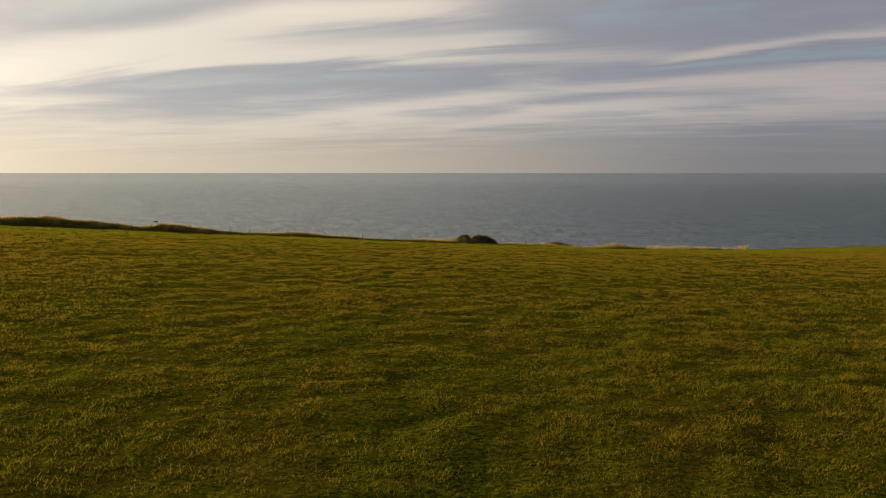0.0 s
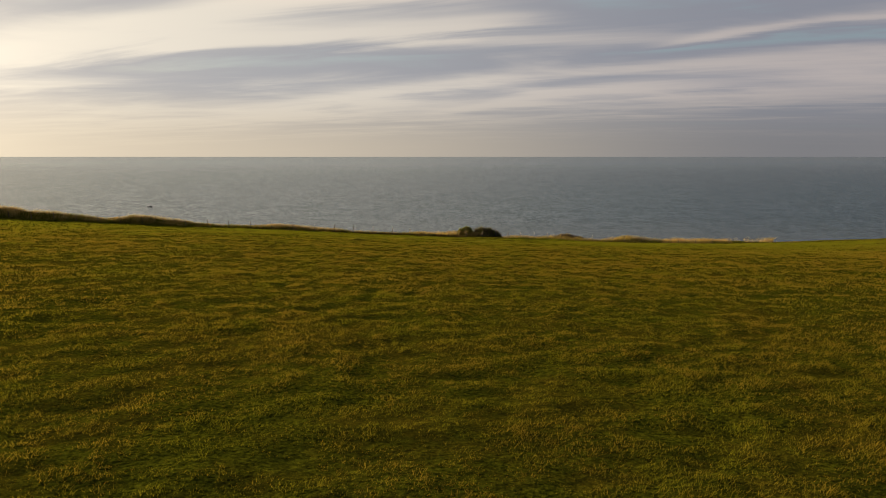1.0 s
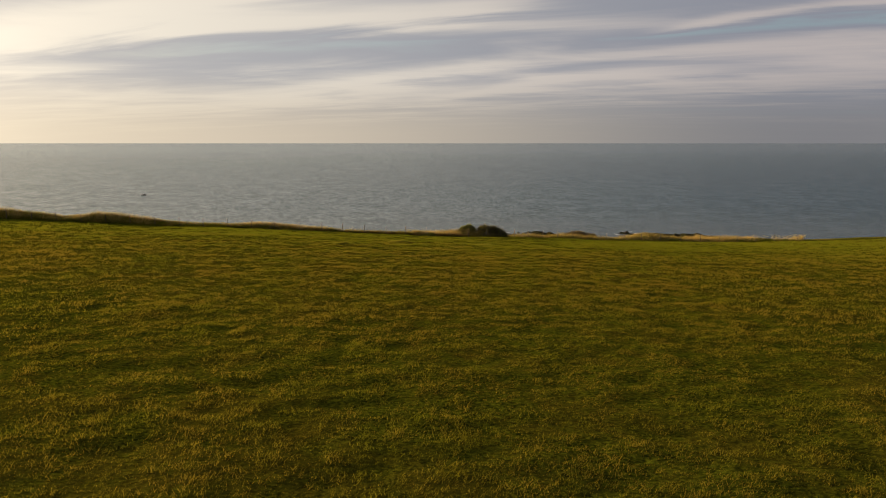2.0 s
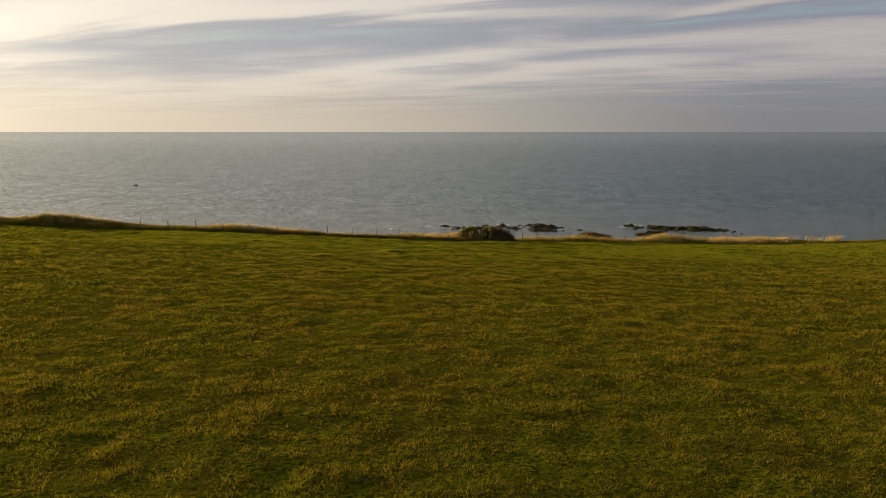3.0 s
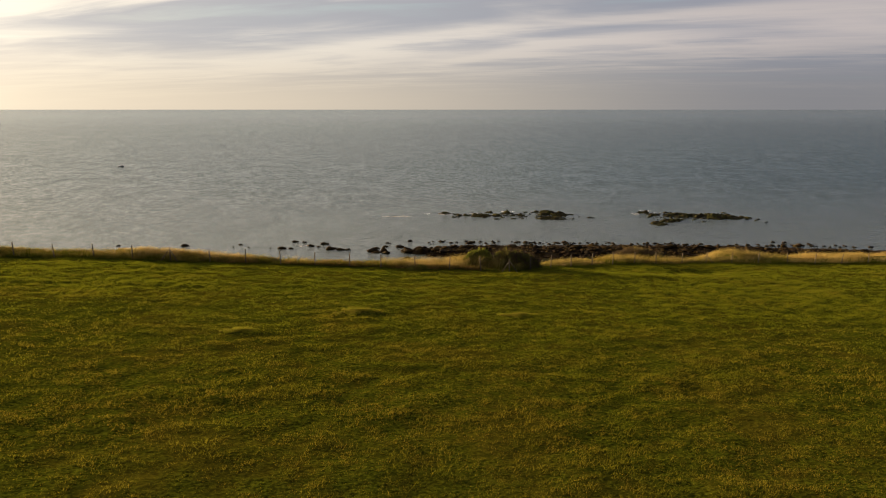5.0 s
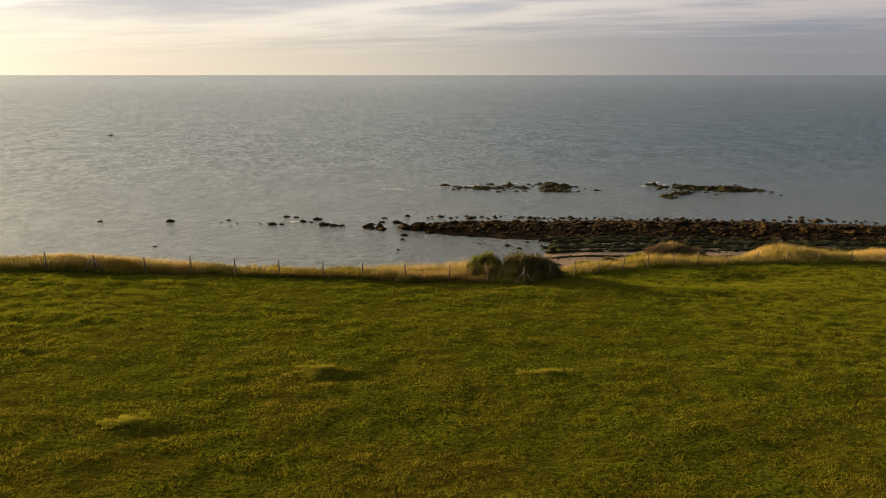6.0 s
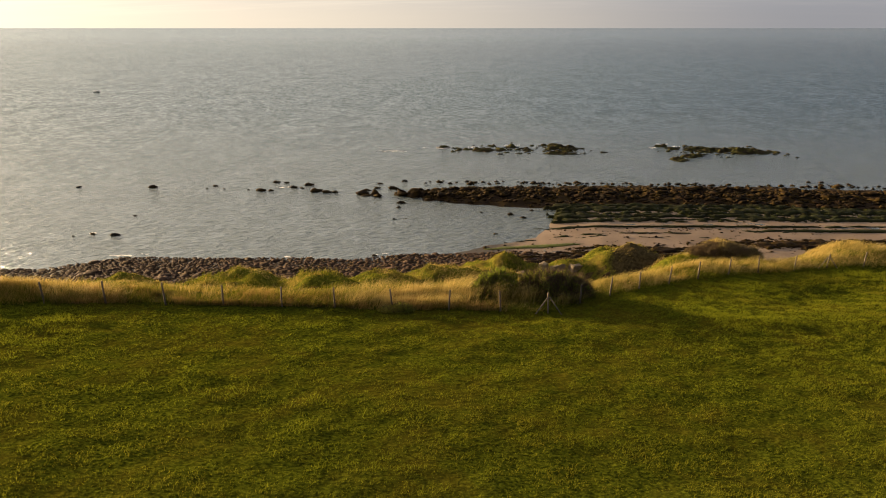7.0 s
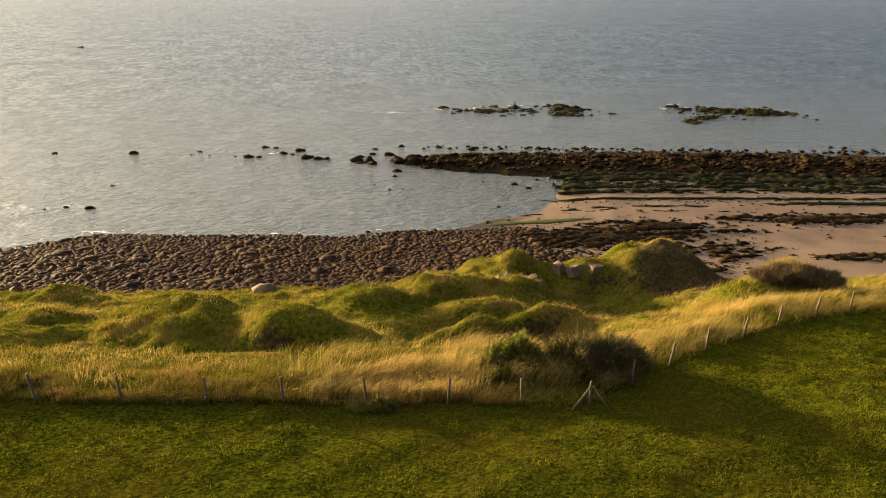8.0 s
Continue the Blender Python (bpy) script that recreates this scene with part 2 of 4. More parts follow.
def land(x, y, fine=True):
    """The ground's height."""
    s = y - fence_y(x)
    right = smooth(x, 7, 14)
    drop_left = np.interp(s, (0, 2, 5, 9, 14, 20, 30, 40, 50, 64, 120), DROP_LEFT)
    mid = smooth(x, -9, 3)
    drop_left = drop_left * (1 - mid) + mid * np.interp(s, (0, 2, 5, 9, 14, 20, 30, 40, 50, 64, 120), DROP_MID)
    drop_left = drop_left + FALL_LEFT * np.maximum(-x - 8, 0) * smooth(s, 5, 18)
    drop_right = np.interp(s, (0, 2, 6, 9, 12, 16, 24, 34, 44, 60, 120), DROP_RIGHT)
    z = field_z(x, np.minimum(y, fence_y(x) + 3)) - (drop_left * (1 - right) + drop_right * right)
    out = smooth(s, 0.2, 3.0)
    # banks under the long grass behind the fence
    z = z + np.exp(-(((s - 1.8) / 1.25) ** 2)) * np.interp(x, (-100, -78, -73, -68, -63, -57, -53, -50, -46, -42.5, -40, -37, -30, -24, -16, -10, -4), (0.5, 0.6, 0.75, 1.4, 1.25, 1.15, 0.85, 0.5, 1.05, 1.0, 0.8, 0.5, 0.35, 0.42, 0.28, 0.2, 0.1))
    z = z + bump(x, s, -24, 1.6, 4.0, 1.2, 0.12) + bump(x, s, 0.5, 3.2, 3.5, 2.0, 0.25)
    for cx, cy, rx, ry, h in SPUR:
        z = z + bump(x, y, cx, cy, rx, ry, h)
    z = z - bump(x, y, 17.5, 126.0, 6.5, 5.6, 5.4, 35, 1.3)
    uneven = 1 + 0.2 * fbm(x / 5.0 + 4, y / 4.0, 19, 3)
    wx, wy = x + 0.6 * fbm(x / 5, y / 5, 23, 2), y + 0.5 * fbm(x / 5 + 9, y / 5, 24, 2)
    for cx, cy, rx, ry, h, turn, blunt in HUMMOCKS:
        z = z + bump(wx, wy, cx, cy, rx, ry, h, turn, blunt) * uneven
    # dips between the hummocks
    z = z - bump(x, y, -11.6, 116.6, 1.4, 3.4, 0.9, 12) - bump(x, y, -8.0, 110.8, 6.0, 1.6, 0.6) - bump(x, y, -21.5, 118.0, 2.0, 3.0, 0.7) - bump(x, y, 4.5, 123.5, 4.0, 2.4, 0.8)
    # swale in the field
    inside = 1 - smooth(s, -1.5, 0.5)
    z = z - inside * bump(x, y, 25.0, 108.0, 6.0, 2.0, 0.3, 25) + inside * bump(x, y, 14.0, 101.5, 9.0, 2.0, 0.25, 12)
    rough = (0.12 + 0.2 * out) * fbm(x / 9, y / 9, 3, 3) + out * (0.95 * fbm(x / 3.6, y / 2.6, 11, 4) + 0.5 * np.abs(fbm(x / 1.9, y / 1.4, 15, 3))) * smooth(s, 3, 12)
    z = z + rough * smooth(s, -60, 6)
    b = beach_z(x, y)
    k = 1.2
    z = np.where(s > 10, 0.5 * (z + b + np.sqrt((z - b) ** 2 + k * k)) - 0.3 * k * np.exp(-((z - b) ** 2)), z)
    if fine:
        on_field = 1 - smooth(s, -0.5, 1.5)
        z = z + on_field * (0.06 * fbm(x / 2.3, y / 1.5, 21, 3) + 0.08 * fbm(x / 1.1, y / 0.8, 29, 2))
        cx = [(-4.3, 85.4, 1.1, 0.7), (5.2, 86.0, 1.0, 0.5), (-9.5, 80.5, 1.0, 0.5)]
        for a, c, rx, ry in cx:
            z = z + bump(x, y, a, c, rx, ry, 0.06)
    return z


def land_at(x, y):
    return float(land(np.array([float(x)]), np.array([float(y)]))[0])


# ---- materials ----
def material(name, rough=0.8):
    m = bpy.data.materials.new(name)
    m.use_nodes = True
    m.node_tree.nodes.clear()
    n = Nodes(m.node_tree)
    out = n.add("ShaderNodeOutputMaterial")
    p = n.add("ShaderNodeBsdfPrincipled", Roughness=rough)
    n.link(p.outputs[0], out.inputs[0])
    where = n.add("ShaderNodeNewGeometry")
    return m, n, p, out, where


def relief(n, p, height, strength, distance):
    b = n.add("ShaderNodeBump", Strength=strength, Distance=distance)
    n.link(height, b.inputs["Height"])
    n.link(b.outputs[0], p.inputs["Normal"])


def turf_material():
    """Close-grazed sward: fine blades in low tufts, green and olive by turns."""
    m, n, p, out, where = material("turf", 0.9)
    at = where.outputs["Position"]
    drawn = n.add("ShaderNodeMapping")
    drawn.inputs["Scale"].default_value = (0.75, 1.1, 1.0)
    n.link(at, drawn.inputs[0])
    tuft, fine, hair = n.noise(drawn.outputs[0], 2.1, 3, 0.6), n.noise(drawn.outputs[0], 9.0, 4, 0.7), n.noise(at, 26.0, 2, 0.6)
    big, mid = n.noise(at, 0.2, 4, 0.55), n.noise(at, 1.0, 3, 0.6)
    # shade between the blades is put into the colour: low spots of fine are dark
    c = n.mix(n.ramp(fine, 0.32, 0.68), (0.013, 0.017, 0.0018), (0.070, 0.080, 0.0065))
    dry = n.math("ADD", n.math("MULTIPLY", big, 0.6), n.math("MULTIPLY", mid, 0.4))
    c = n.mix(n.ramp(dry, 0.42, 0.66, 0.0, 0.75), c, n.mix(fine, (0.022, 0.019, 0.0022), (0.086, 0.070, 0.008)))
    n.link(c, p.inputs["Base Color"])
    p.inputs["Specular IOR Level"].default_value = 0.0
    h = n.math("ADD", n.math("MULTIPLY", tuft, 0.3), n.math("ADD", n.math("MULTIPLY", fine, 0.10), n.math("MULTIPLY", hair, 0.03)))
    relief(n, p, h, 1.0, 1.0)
    return m


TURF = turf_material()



def hummock_material():
    """Rank turf, worn to bare earth where it is steep."""
    m, n, p, out, where = material("rank_turf", 0.95)
    at = where.outputs["Position"]
    big, small = n.noise(at, 0.33, 4, 0.55), n.noise(at, 3.5, 5, 0.65)
    c = n.mix(n.ramp(small, 0.3, 0.7), (0.032, 0.040, 0.005), (0.115, 0.112, 0.014))
    c = n.mix(n.ramp(big, 0.45, 0.7, 0.0, 0.7), c, (0.15, 0.10, 0.027))
    face = n.add("ShaderNodeSeparateXYZ")
    n.link(where.outputs["True Normal"], face.inputs[0])
    bare = n.ramp(n.math("ADD", face.outputs[2], n.math("MULTIPLY", n.math("SUBTRACT", small, 0.5), 0.25)), 0.50, 0.68, 1.0, 0.0)
    place = n.add("ShaderNodeSeparateXYZ")
    n.link(at, place.inputs[0])
    # bare scar, made wide and its earth dark to deepen the hummock's shaded side
    a = n.math("DIVIDE", n.math("SUBTRACT", place.outputs[0], 24.8), 4.8)
    b = n.math("DIVIDE", n.math("SUBTRACT", place.outputs[1], 137.8), 4.2)
    far = n.math("ADD", n.math("ADD", n.math("MULTIPLY", a, a), n.math("MULTIPLY", b, b)), n.math("MULTIPLY", n.math("SUBTRACT", big, 0.5), 1.6))
    bare = n.math("MAXIMUM", bare, n.ramp(n.math("ADD", far, n.math("MULTIPLY", small, 0.5)), 0.9, 1.5, 0.85, 0.0))
    earth = n.mix(n.ramp(small, 0.35, 0.65), (0.030, 0.021, 0.012), (0.068, 0.047, 0.027))
    n.link(n.mix(bare, c, earth), p.inputs["Base Color"])
    p.inputs["Specular IOR Level"].default_value = 0.0
    relief(n, p, small, 0.8, 0.15)
    return m


BANK = hummock_material()


def sand_material():
    m, n, p, out, where = material("wet_sand", 0.55)
    at = where.outputs["Position"]
    big, small = n.noise(at, 0.09, 4, 0.55, 0.5), n.noise(at, 1.5, 4, 0.6)
    c = n.mix(n.ramp(big, 0.35, 0.65), (0.150, 0.106, 0.071), (0.205, 0.148, 0.101))
    c = n.mix(n.ramp(small, 0.3, 0.8, 0.0, 0.25), c, (0.1020, 0.0723, 0.0467))
    # towards the boulders the sand gives way to dark shingle
    place = n.add("ShaderNodeSeparateXYZ")
    n.link(at, place.inputs[0])
    edge = n.math("ADD", place.outputs[0], n.math("MULTIPLY", n.math("SUBTRACT", n.noise(at, 0.2, 5, 0.65), 0.5), 26))
    stony = n.ramp(edge, 13.0, 19.0, 1.0, 0.0)
    c = n.mix(stony, c, n.mix(small, (0.018, 0.014, 0.010), (0.06, 0.045, 0.03)))
    n.link(c, p.inputs["Base Color"])
    p.inputs["Specular IOR Level"].default_value = 0.15
    relief(n, p, small, 0.4, 0.08)
    return m


SAND = sand_material()


def blade_material(name, root, tip, straw, share, through_by=0.28, dry=0.0, gloss=0.0):
    """Grass: colours differ from blade to blade and from patch to patch; light passes through the blades."""
    m, n, p, out, where = material(name, 0.6)
    at = where.outputs["Position"]
    pick = where.outputs["Random Per Island"]
    patch = n.noise(at, 0.22, 3, 0.55)
    fine_patch = n.noise(at, 1.1, 2, 0.5)
    c = n.mix(pick, root, tip)
    lot = n.math("ADD", n.math("MULTIPLY", patch, 0.7), n.math("MULTIPLY", fine_patch, 0.5))
    lot = n.math("ADD", lot, n.math("ADD", n.math("MULTIPLY", pick, 0.05 if dry else 0.2), 0.13 if dry else 0.08))
    if dry:
        # the upper pasture takes more straw colour than the strip by the fence
        place = n.add("ShaderNodeSeparateXYZ")
        n.link(at, place.inputs[0])
        lot = n.math("ADD", lot, n.math("MULTIPLY", n.ramp(place.outputs[1], 70.0, 98.0, dry, 0.0), n.ramp(place.outputs[1], 8.0, 40.0, 0.6, 1.0)))
        lot = n.math("ADD", lot, n.ramp(place.outputs[0], 0.0, 45.0, 0.0, 0.06))
    wide = 0.1 if dry else 0.0
    c = n.mix(n.ramp(lot, 0.95 - share * 0.5 - wide, 1.15 - share * 0.5 + wide), c, straw)
    if dry:
        c = n.mix(n.ramp(place.outputs[1], 62.0, 102.0, 0.0, 0.45), c, (0.140, 0.165, 0.013))
    n.link(c, p.inputs["Base Color"])
    p.inputs["Specular IOR Level"].default_value = gloss
    t = n.add("ShaderNodeBsdfTranslucent")
    n.link(c, t.inputs[0])
    mixer = n.add("ShaderNodeMixShader", Fac=through_by)
    n.link(p.outputs[0], mixer.inputs[1])
    n.link(t.outputs[0], mixer.inputs[2])
    n.link(mixer.outputs[0], out.inputs[0])
    return m


FIELD_BLADE = blade_material("pasture_blade", (0.092, 0.100, 0.0072), (0.144, 0.149, 0.0106), (0.180, 0.137, 0.016), 0.30, 0.48, 0.20, 0.0)
RANK_BLADE = blade_material("rank_grass_blade", (0.05, 0.063, 0.005), (0.20, 0.195, 0.018), (0.34, 0.235, 0.06), 0.42, 0.3)
STRAW_BLADE = blade_material("dry_grass_stalk", (0.13, 0.115, 0.022), (0.35, 0.262, 0.068), (0.47, 0.345, 0.11), 0.55, 0.4, 0.0, 0.1)
BROWN_BLADE = blade_material("matted_grass_blade", (0.09, 0.085, 0.014), (0.22, 0.165, 0.04), (0.32, 0.20, 0.065), 0.5, 0.3)
LEAF = blade_material("shrub_leaf", (0.07, 0.095, 0.012), (0.22, 0.245, 0.033), (0.30, 0.27, 0.055), 0.4, 0.55)
TUSSOCK = blade_material("tussock_blade", (0.12, 0.135, 0.010), (0.25, 0.25, 0.022), (0.28, 0.22, 0.04), 0.42, 0.5)
DARK_TWIG = blade_material("shrub_twig", (0.055, 0.040, 0.024), (0.15, 0.11, 0.065), (0.13, 0.11, 0.04), 0.3, 0.1)
SCRUB = blade_material("dry_scrub_twig", (0.075, 0.054, 0.034), (0.17, 0.125, 0.075), (0.19, 0.16, 0.055), 0.4, 0.15)


def stone_material(name, low, high, spot, rough=0.75, weed=None):
    m, n, p, out, where = material(name, rough)
    at = where.outputs["Position"]
    pick = n.add("ShaderNodeObjectInfo").outputs["Random"]
    isle = where.outputs["Random Per Island"]
    one = n.math("FRACT", n.math("ADD", pick, isle))
    grain = n.noise(at, 2.2, 6, 0.65)
    stain = n.noise(at, 0.5, 3, 0.6)
    c = n.mix(one, low, high)
    c = n.mix(n.ramp(grain, 0.45, 0.75, 0.0, 0.6), c, spot)
    if weed:
        c = n.mix(n.ramp(stain, 0.42, 0.62, 0.0, 0.85), c, weed)
    n.link(c, p.inputs["Base Color"])
    n.link(n.ramp(grain, 0.3, 0.7, rough - 0.2, rough + 0.1), p.inputs["Roughness"])
    p.inputs["Specular IOR Level"].default_value = 0.03
    relief(n, p, grain, 0.8, 0.15)
    return m


BOULDER = stone_material("beach_boulder", (0.0270, 0.0165, 0.0130), (0.0620, 0.0395, 0.0290), (0.0215, 0.0150, 0.0118), 0.85, (0.0500, 0.0325, 0.0160))
REEF = stone_material("wet_reef_rock", (0.0078, 0.0059, 0.0039), (0.0240, 0.0145, 0.0082), (0.0052, 0.0044, 0.0034), 0.85, (0.0350, 0.0225, 0.0060))
SKERRY = stone_material("skerry_rock", (0.012, 0.010, 0.006), (0.034, 0.026, 0.012), (0.008, 0.007, 0.005), 0.8, (0.042, 0.042, 0.011))
WEEDY = stone_material("weedy_ledge", (0.0104, 0.0104, 0.0052), (0.0228, 0.0234, 0.0091), (0.0078, 0.0065, 0.0046), 0.75, (0.0185, 0.0215, 0.0065))
PALE = stone_material("pale_limestone", (0.15, 0.12, 0.085), (0.23, 0.185, 0.135), (0.07, 0.056, 0.036), 0.9)


def wood_material():
    m, n, p, out, where = material("weathered_post_wood", 0.85)
    at = n.add("ShaderNodeTexCoord").outputs["Object"]
    scale = n.add("ShaderNodeMapping")
    scale.inputs["Scale"].default_value = (18, 18, 1.6)
    n.link(at, scale.inputs[0])
    grain = n.noise(scale.outputs[0], 1.5, 5, 0.65)
    pick = n.add("ShaderNodeObjectInfo").outputs["Random"]
    c = n.mix(n.ramp(grain, 0.3, 0.7), (0.07, 0.052, 0.032), (0.17, 0.13, 0.088))
    c = n.mix(n.math("MULTIPLY", pick, 0.5), c, (0.10, 0.08, 0.058))
    n.link(c, p.inputs["Base Color"])
    relief(n, p, grain, 0.7, 0.01)
    return m


WOOD = wood_material()


def water_material():
    m, n, p, out, where = material("sea_water", 0.9)
    at = where.outputs["Position"]
    place = n.add("ShaderNodeSeparateXYZ")
    n.link(at, place.inputs[0])
    x, y, z = place.outputs
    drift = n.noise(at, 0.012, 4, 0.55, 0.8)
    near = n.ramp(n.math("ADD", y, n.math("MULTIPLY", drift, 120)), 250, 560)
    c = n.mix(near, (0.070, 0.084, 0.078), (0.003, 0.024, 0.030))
    n.link(c, p.inputs["Base Color"])
    p.inputs["Specular IOR Level"].default_value = 0.0
    lanes = n.add("ShaderNodeMapping")
    lanes.inputs["Rotation"].default_value = (0, 0, radians(-14))
    lanes.inputs["Scale"].default_value = (0.7, 1.0, 1.0)
    n.link(at, lanes.inputs[0])
    swell, chop, ripple = n.noise(lanes.outputs[0], 0.07, 3, 0.5), n.noise(lanes.outputs[0], 0.6, 4, 0.6, 0.4), n.noise(lanes.outputs[0], 1.4, 4, 0.65)
    h = n.math("ADD", n.math("MULTIPLY", swell, 0.6), n.math("ADD", n.math("MULTIPLY", chop, 0.72), n.math("MULTIPLY", ripple, 0.24)))
    b = n.add("ShaderNodeBump", Strength=0.9, Distance=1.1)
    n.link(h, b.inputs["Height"])
    n.link(b.outputs[0], p.inputs["Normal"])
    g = n.add("ShaderNodeBsdfGlossy", Color=(0.94, 0.99, 1.0, 1.0), Roughness=0.2)
    n.link(b.outputs[0], g.inputs["Normal"])
    fr = n.add("ShaderNodeFresnel", IOR=1.33)
    n.link(b.outputs[0], fr.inputs["Normal"])
    mixer = n.add("ShaderNodeMixShader")
    groups = n.add("ShaderNodeMapping")
    groups.inputs["Scale"].default_value = (1.5, 1.0, 1.0)
    groups.inputs["Rotation"].default_value = (0, 0, radians(8))
    n.link(at, groups.inputs[0])
    # glints of wave facets are put in as flecks of more and less gloss
    glints = n.math("ADD", n.ramp(n.noise(groups.outputs[0], 0.30, 4, 0.7), 0.36, 0.64, -0.55, 0.55), n.ramp(n.noise(groups.outputs[0], 0.045, 2, 0.6), 0.36, 0.64, -0.12, 0.12))
    lane = n.math("ADD", n.math("MULTIPLY", glints, n.ramp(y, 230.0, 480.0, 0.34, 0.42)), 1.0)
    share = n.math("MULTIPLY", n.math("ADD", n.math("MULTIPLY", fr.outputs[0], 1.35), 0.045), lane)
    n.link(n.math("MINIMUM", share, n.math("MULTIPLY", lane, n.ramp(y, 500.0, 2600.0, 0.39, 0.50))), mixer.inputs[0])
    n.link(p.outputs[0], mixer.inputs[1])
    n.link(g.outputs[0], mixer.inputs[2])
    n.link(mixer.outputs[0], out.inputs[0])
    return m


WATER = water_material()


def foam_material():
    m, n, p, out, where = material("sea_foam", 0.7)
    p.inputs["Base Color"].default_value = (0.75, 0.72, 0.68, 1)
    relief(n, p, n.noise(where.outputs["Position"], 4, 3), 0.5, 0.1)
    return m


FOAM = foam_material()


def paint_material(name, colour, rough=0.5):
    m, n, p, out, where = material(name, rough)
    wear = n.noise(where.outputs["Position"], 2.5, 4, 0.6)
    n.link(n.mix(n.ramp(wear, 0.45, 0.8, 0, 0.5), colour, tuple(0.5 * v for v in colour)), p.inputs["Base Color"])
    return m


# ---- mesh helpers ----
def mesh_np(name, verts, faces, mat=None, flat=True):
    """A mesh from numpy arrays: verts n x 3, faces m x 3 or m x 4."""
    me = bpy.data.meshes.new(name)
    k = faces.shape[1]
    me.vertices.add(len(verts))
    me.vertices.foreach_set("co", np.ascontiguousarray(verts, dtype=np.float32).ravel())
    me.loops.add(faces.size)
    me.loops.foreach_set("vertex_index", np.ascontiguousarray(faces, dtype=np.int32).ravel())
    me.polygons.add(len(faces))
    me.polygons.foreach_set("loop_start", np.arange(0, faces.size, k, dtype=np.int32))
    me.polygons.foreach_set("use_smooth", np.full(len(faces), not flat))
    me.update(calc_edges=True)
    if mat:
        me.materials.append(mat)
    return me


def grid_faces(nx, ny):
    i = np.arange(nx * ny).reshape(ny, nx)
    return np.stack([i[:-1, :-1], i[:-1, 1:], i[1:, 1:], i[1:, :-1]], -1).reshape(-1, 4)


def part(name, bm, mat, parent, label="", flat=False):
    """Links a bmesh as one mesh object under a thing or a part."""
    me = bpy.data.meshes.new(name)
    bm.to_mesh(me)
    bm.free()
    me.materials.append(mat)
    if not flat:
        me.polygons.foreach_set("use_smooth", np.ones(len(me.polygons), dtype=bool))
    ob = new(name, me)
    ob.parent = parent
    if label:
        ob["label"] = label
    return ob


def empty(name, x, y, z, turn=0.0):
    ob = new(name)
    ob.matrix_world = pose(x, y, z, 0, 0, turn)
    return ob


# ---- the ground, one sheet from the pasture to the sea bed ----
def axis(*stretches):
    out = []
    for lo, hi, step in stretches:
        out.append(np.arange(lo, hi, step))
    return np.concatenate(out + [np.array([stretches[-1][1]])])


def build_ground():
    xs = axis((-900, -200, 40), (-200, -100, 5), (-100, -60, 1.0), (-60, -38, 0.65), (-38, 40, 0.42), (40, 60, 0.65), (60, 100, 1.0), (100, 200, 5), (200, 900, 40))
    ys = axis((-400, -60, 20), (-60, 4, 2.0), (4, 152, 0.36), (152, 215, 0.7), (215, 300, 2.0), (300, 700, 20))
    X, Y = np.meshgrid(xs, ys)
    x, y = X.ravel(), Y.ravel()
    z = land(x, y)
    faces = grid_faces(len(xs), len(ys))
    me = mesh_np("ground", np.stack([x, y, z], 1), faces, None, flat=False)
    for m in (TURF, BANK, SAND):
        me.materials.append(m)
    c = faces[:, 0]
    cx, cy, cz = x[c], y[c], z[c]
    s = cy - fence_y(cx)
    jag = fbm(cx / 5, cy / 5, 61, 3)
    kind = np.zeros(len(c), dtype=np.int32)
    kind[s > 0.3 + 0.3 * jag] = 1
    kind[cz < SEA + 3.6 + 0.6 * jag] = 2
    me.polygons.foreach_set("material_index", kind)
    return tagged(new("ground", me), "grazed green pasture falling over hummocky turf to a rocky shore", "ground", kind="structure")


build_ground()


def build_sea():
    xs = axis((-9000, -1000, 1000), (-1000, 1000, 100), (1000, 9000, 1000))
    ys = axis((150, 400, 25), (400, 1000, 100), (1000, 9000, 500))
    X, Y = np.meshgrid(xs, ys)
    v = np.stack([X.ravel(), Y.ravel(), np.full(X.size, SEA)], 1)
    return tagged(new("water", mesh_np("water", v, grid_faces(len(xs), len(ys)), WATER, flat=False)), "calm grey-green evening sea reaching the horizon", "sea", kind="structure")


build_sea()


# ---- stones ----
def stone_shape(seed, squash=0.75, lump=0.5):
    """A rounded boulder of 48 triangles, about one metre across."""
    rng = np.random.default_rng(seed)
    seg, verts, faces = 8, [], []
    for lat in (0.95, 0.25, -0.5):
        for k in range(seg):
            a = 2 * math.pi * (k + 0.5 * (lat < 0.5)) / seg
            r = math.sqrt(1 - lat * lat * 0.9)
            verts.append((r * math.cos(a), r * math.sin(a), lat * squash))
    verts += [(0, 0, 1.05 * squash), (0, 0, -0.7 * squash)]
    v = np.array(verts)
    v *= 1 + lump * (rng.random((len(v), 1)) - 0.5) + 0.3 * (rng.random((len(v), 3)) - 0.5)
    for k in range(seg):
        n = (k + 1) % seg
        faces.append((24, k, n))
        for row in (0, seg):
            faces += [(row + k, row + seg + k, row + seg + n), (row + k, row + seg + n, row + n)]
        faces.append((2 * seg + k, 25, 2 * seg + n))
    return v * 0.5, np.array(faces)


STONES = [stone_shape(i, 0.75, 0.7) for i in range(7)]


def stones_mesh(name, at, size, turn, pick, mat):
    """Many stones joined into one mesh. at n x 3, size n x 3, turn n."""
    vs, fs, off = [], [], 0
    for i in range(len(at)):
        v, f = STONES[pick[i]]
        c, s = math.cos(turn[i]), math.sin(turn[i])
        q = v * size[i]
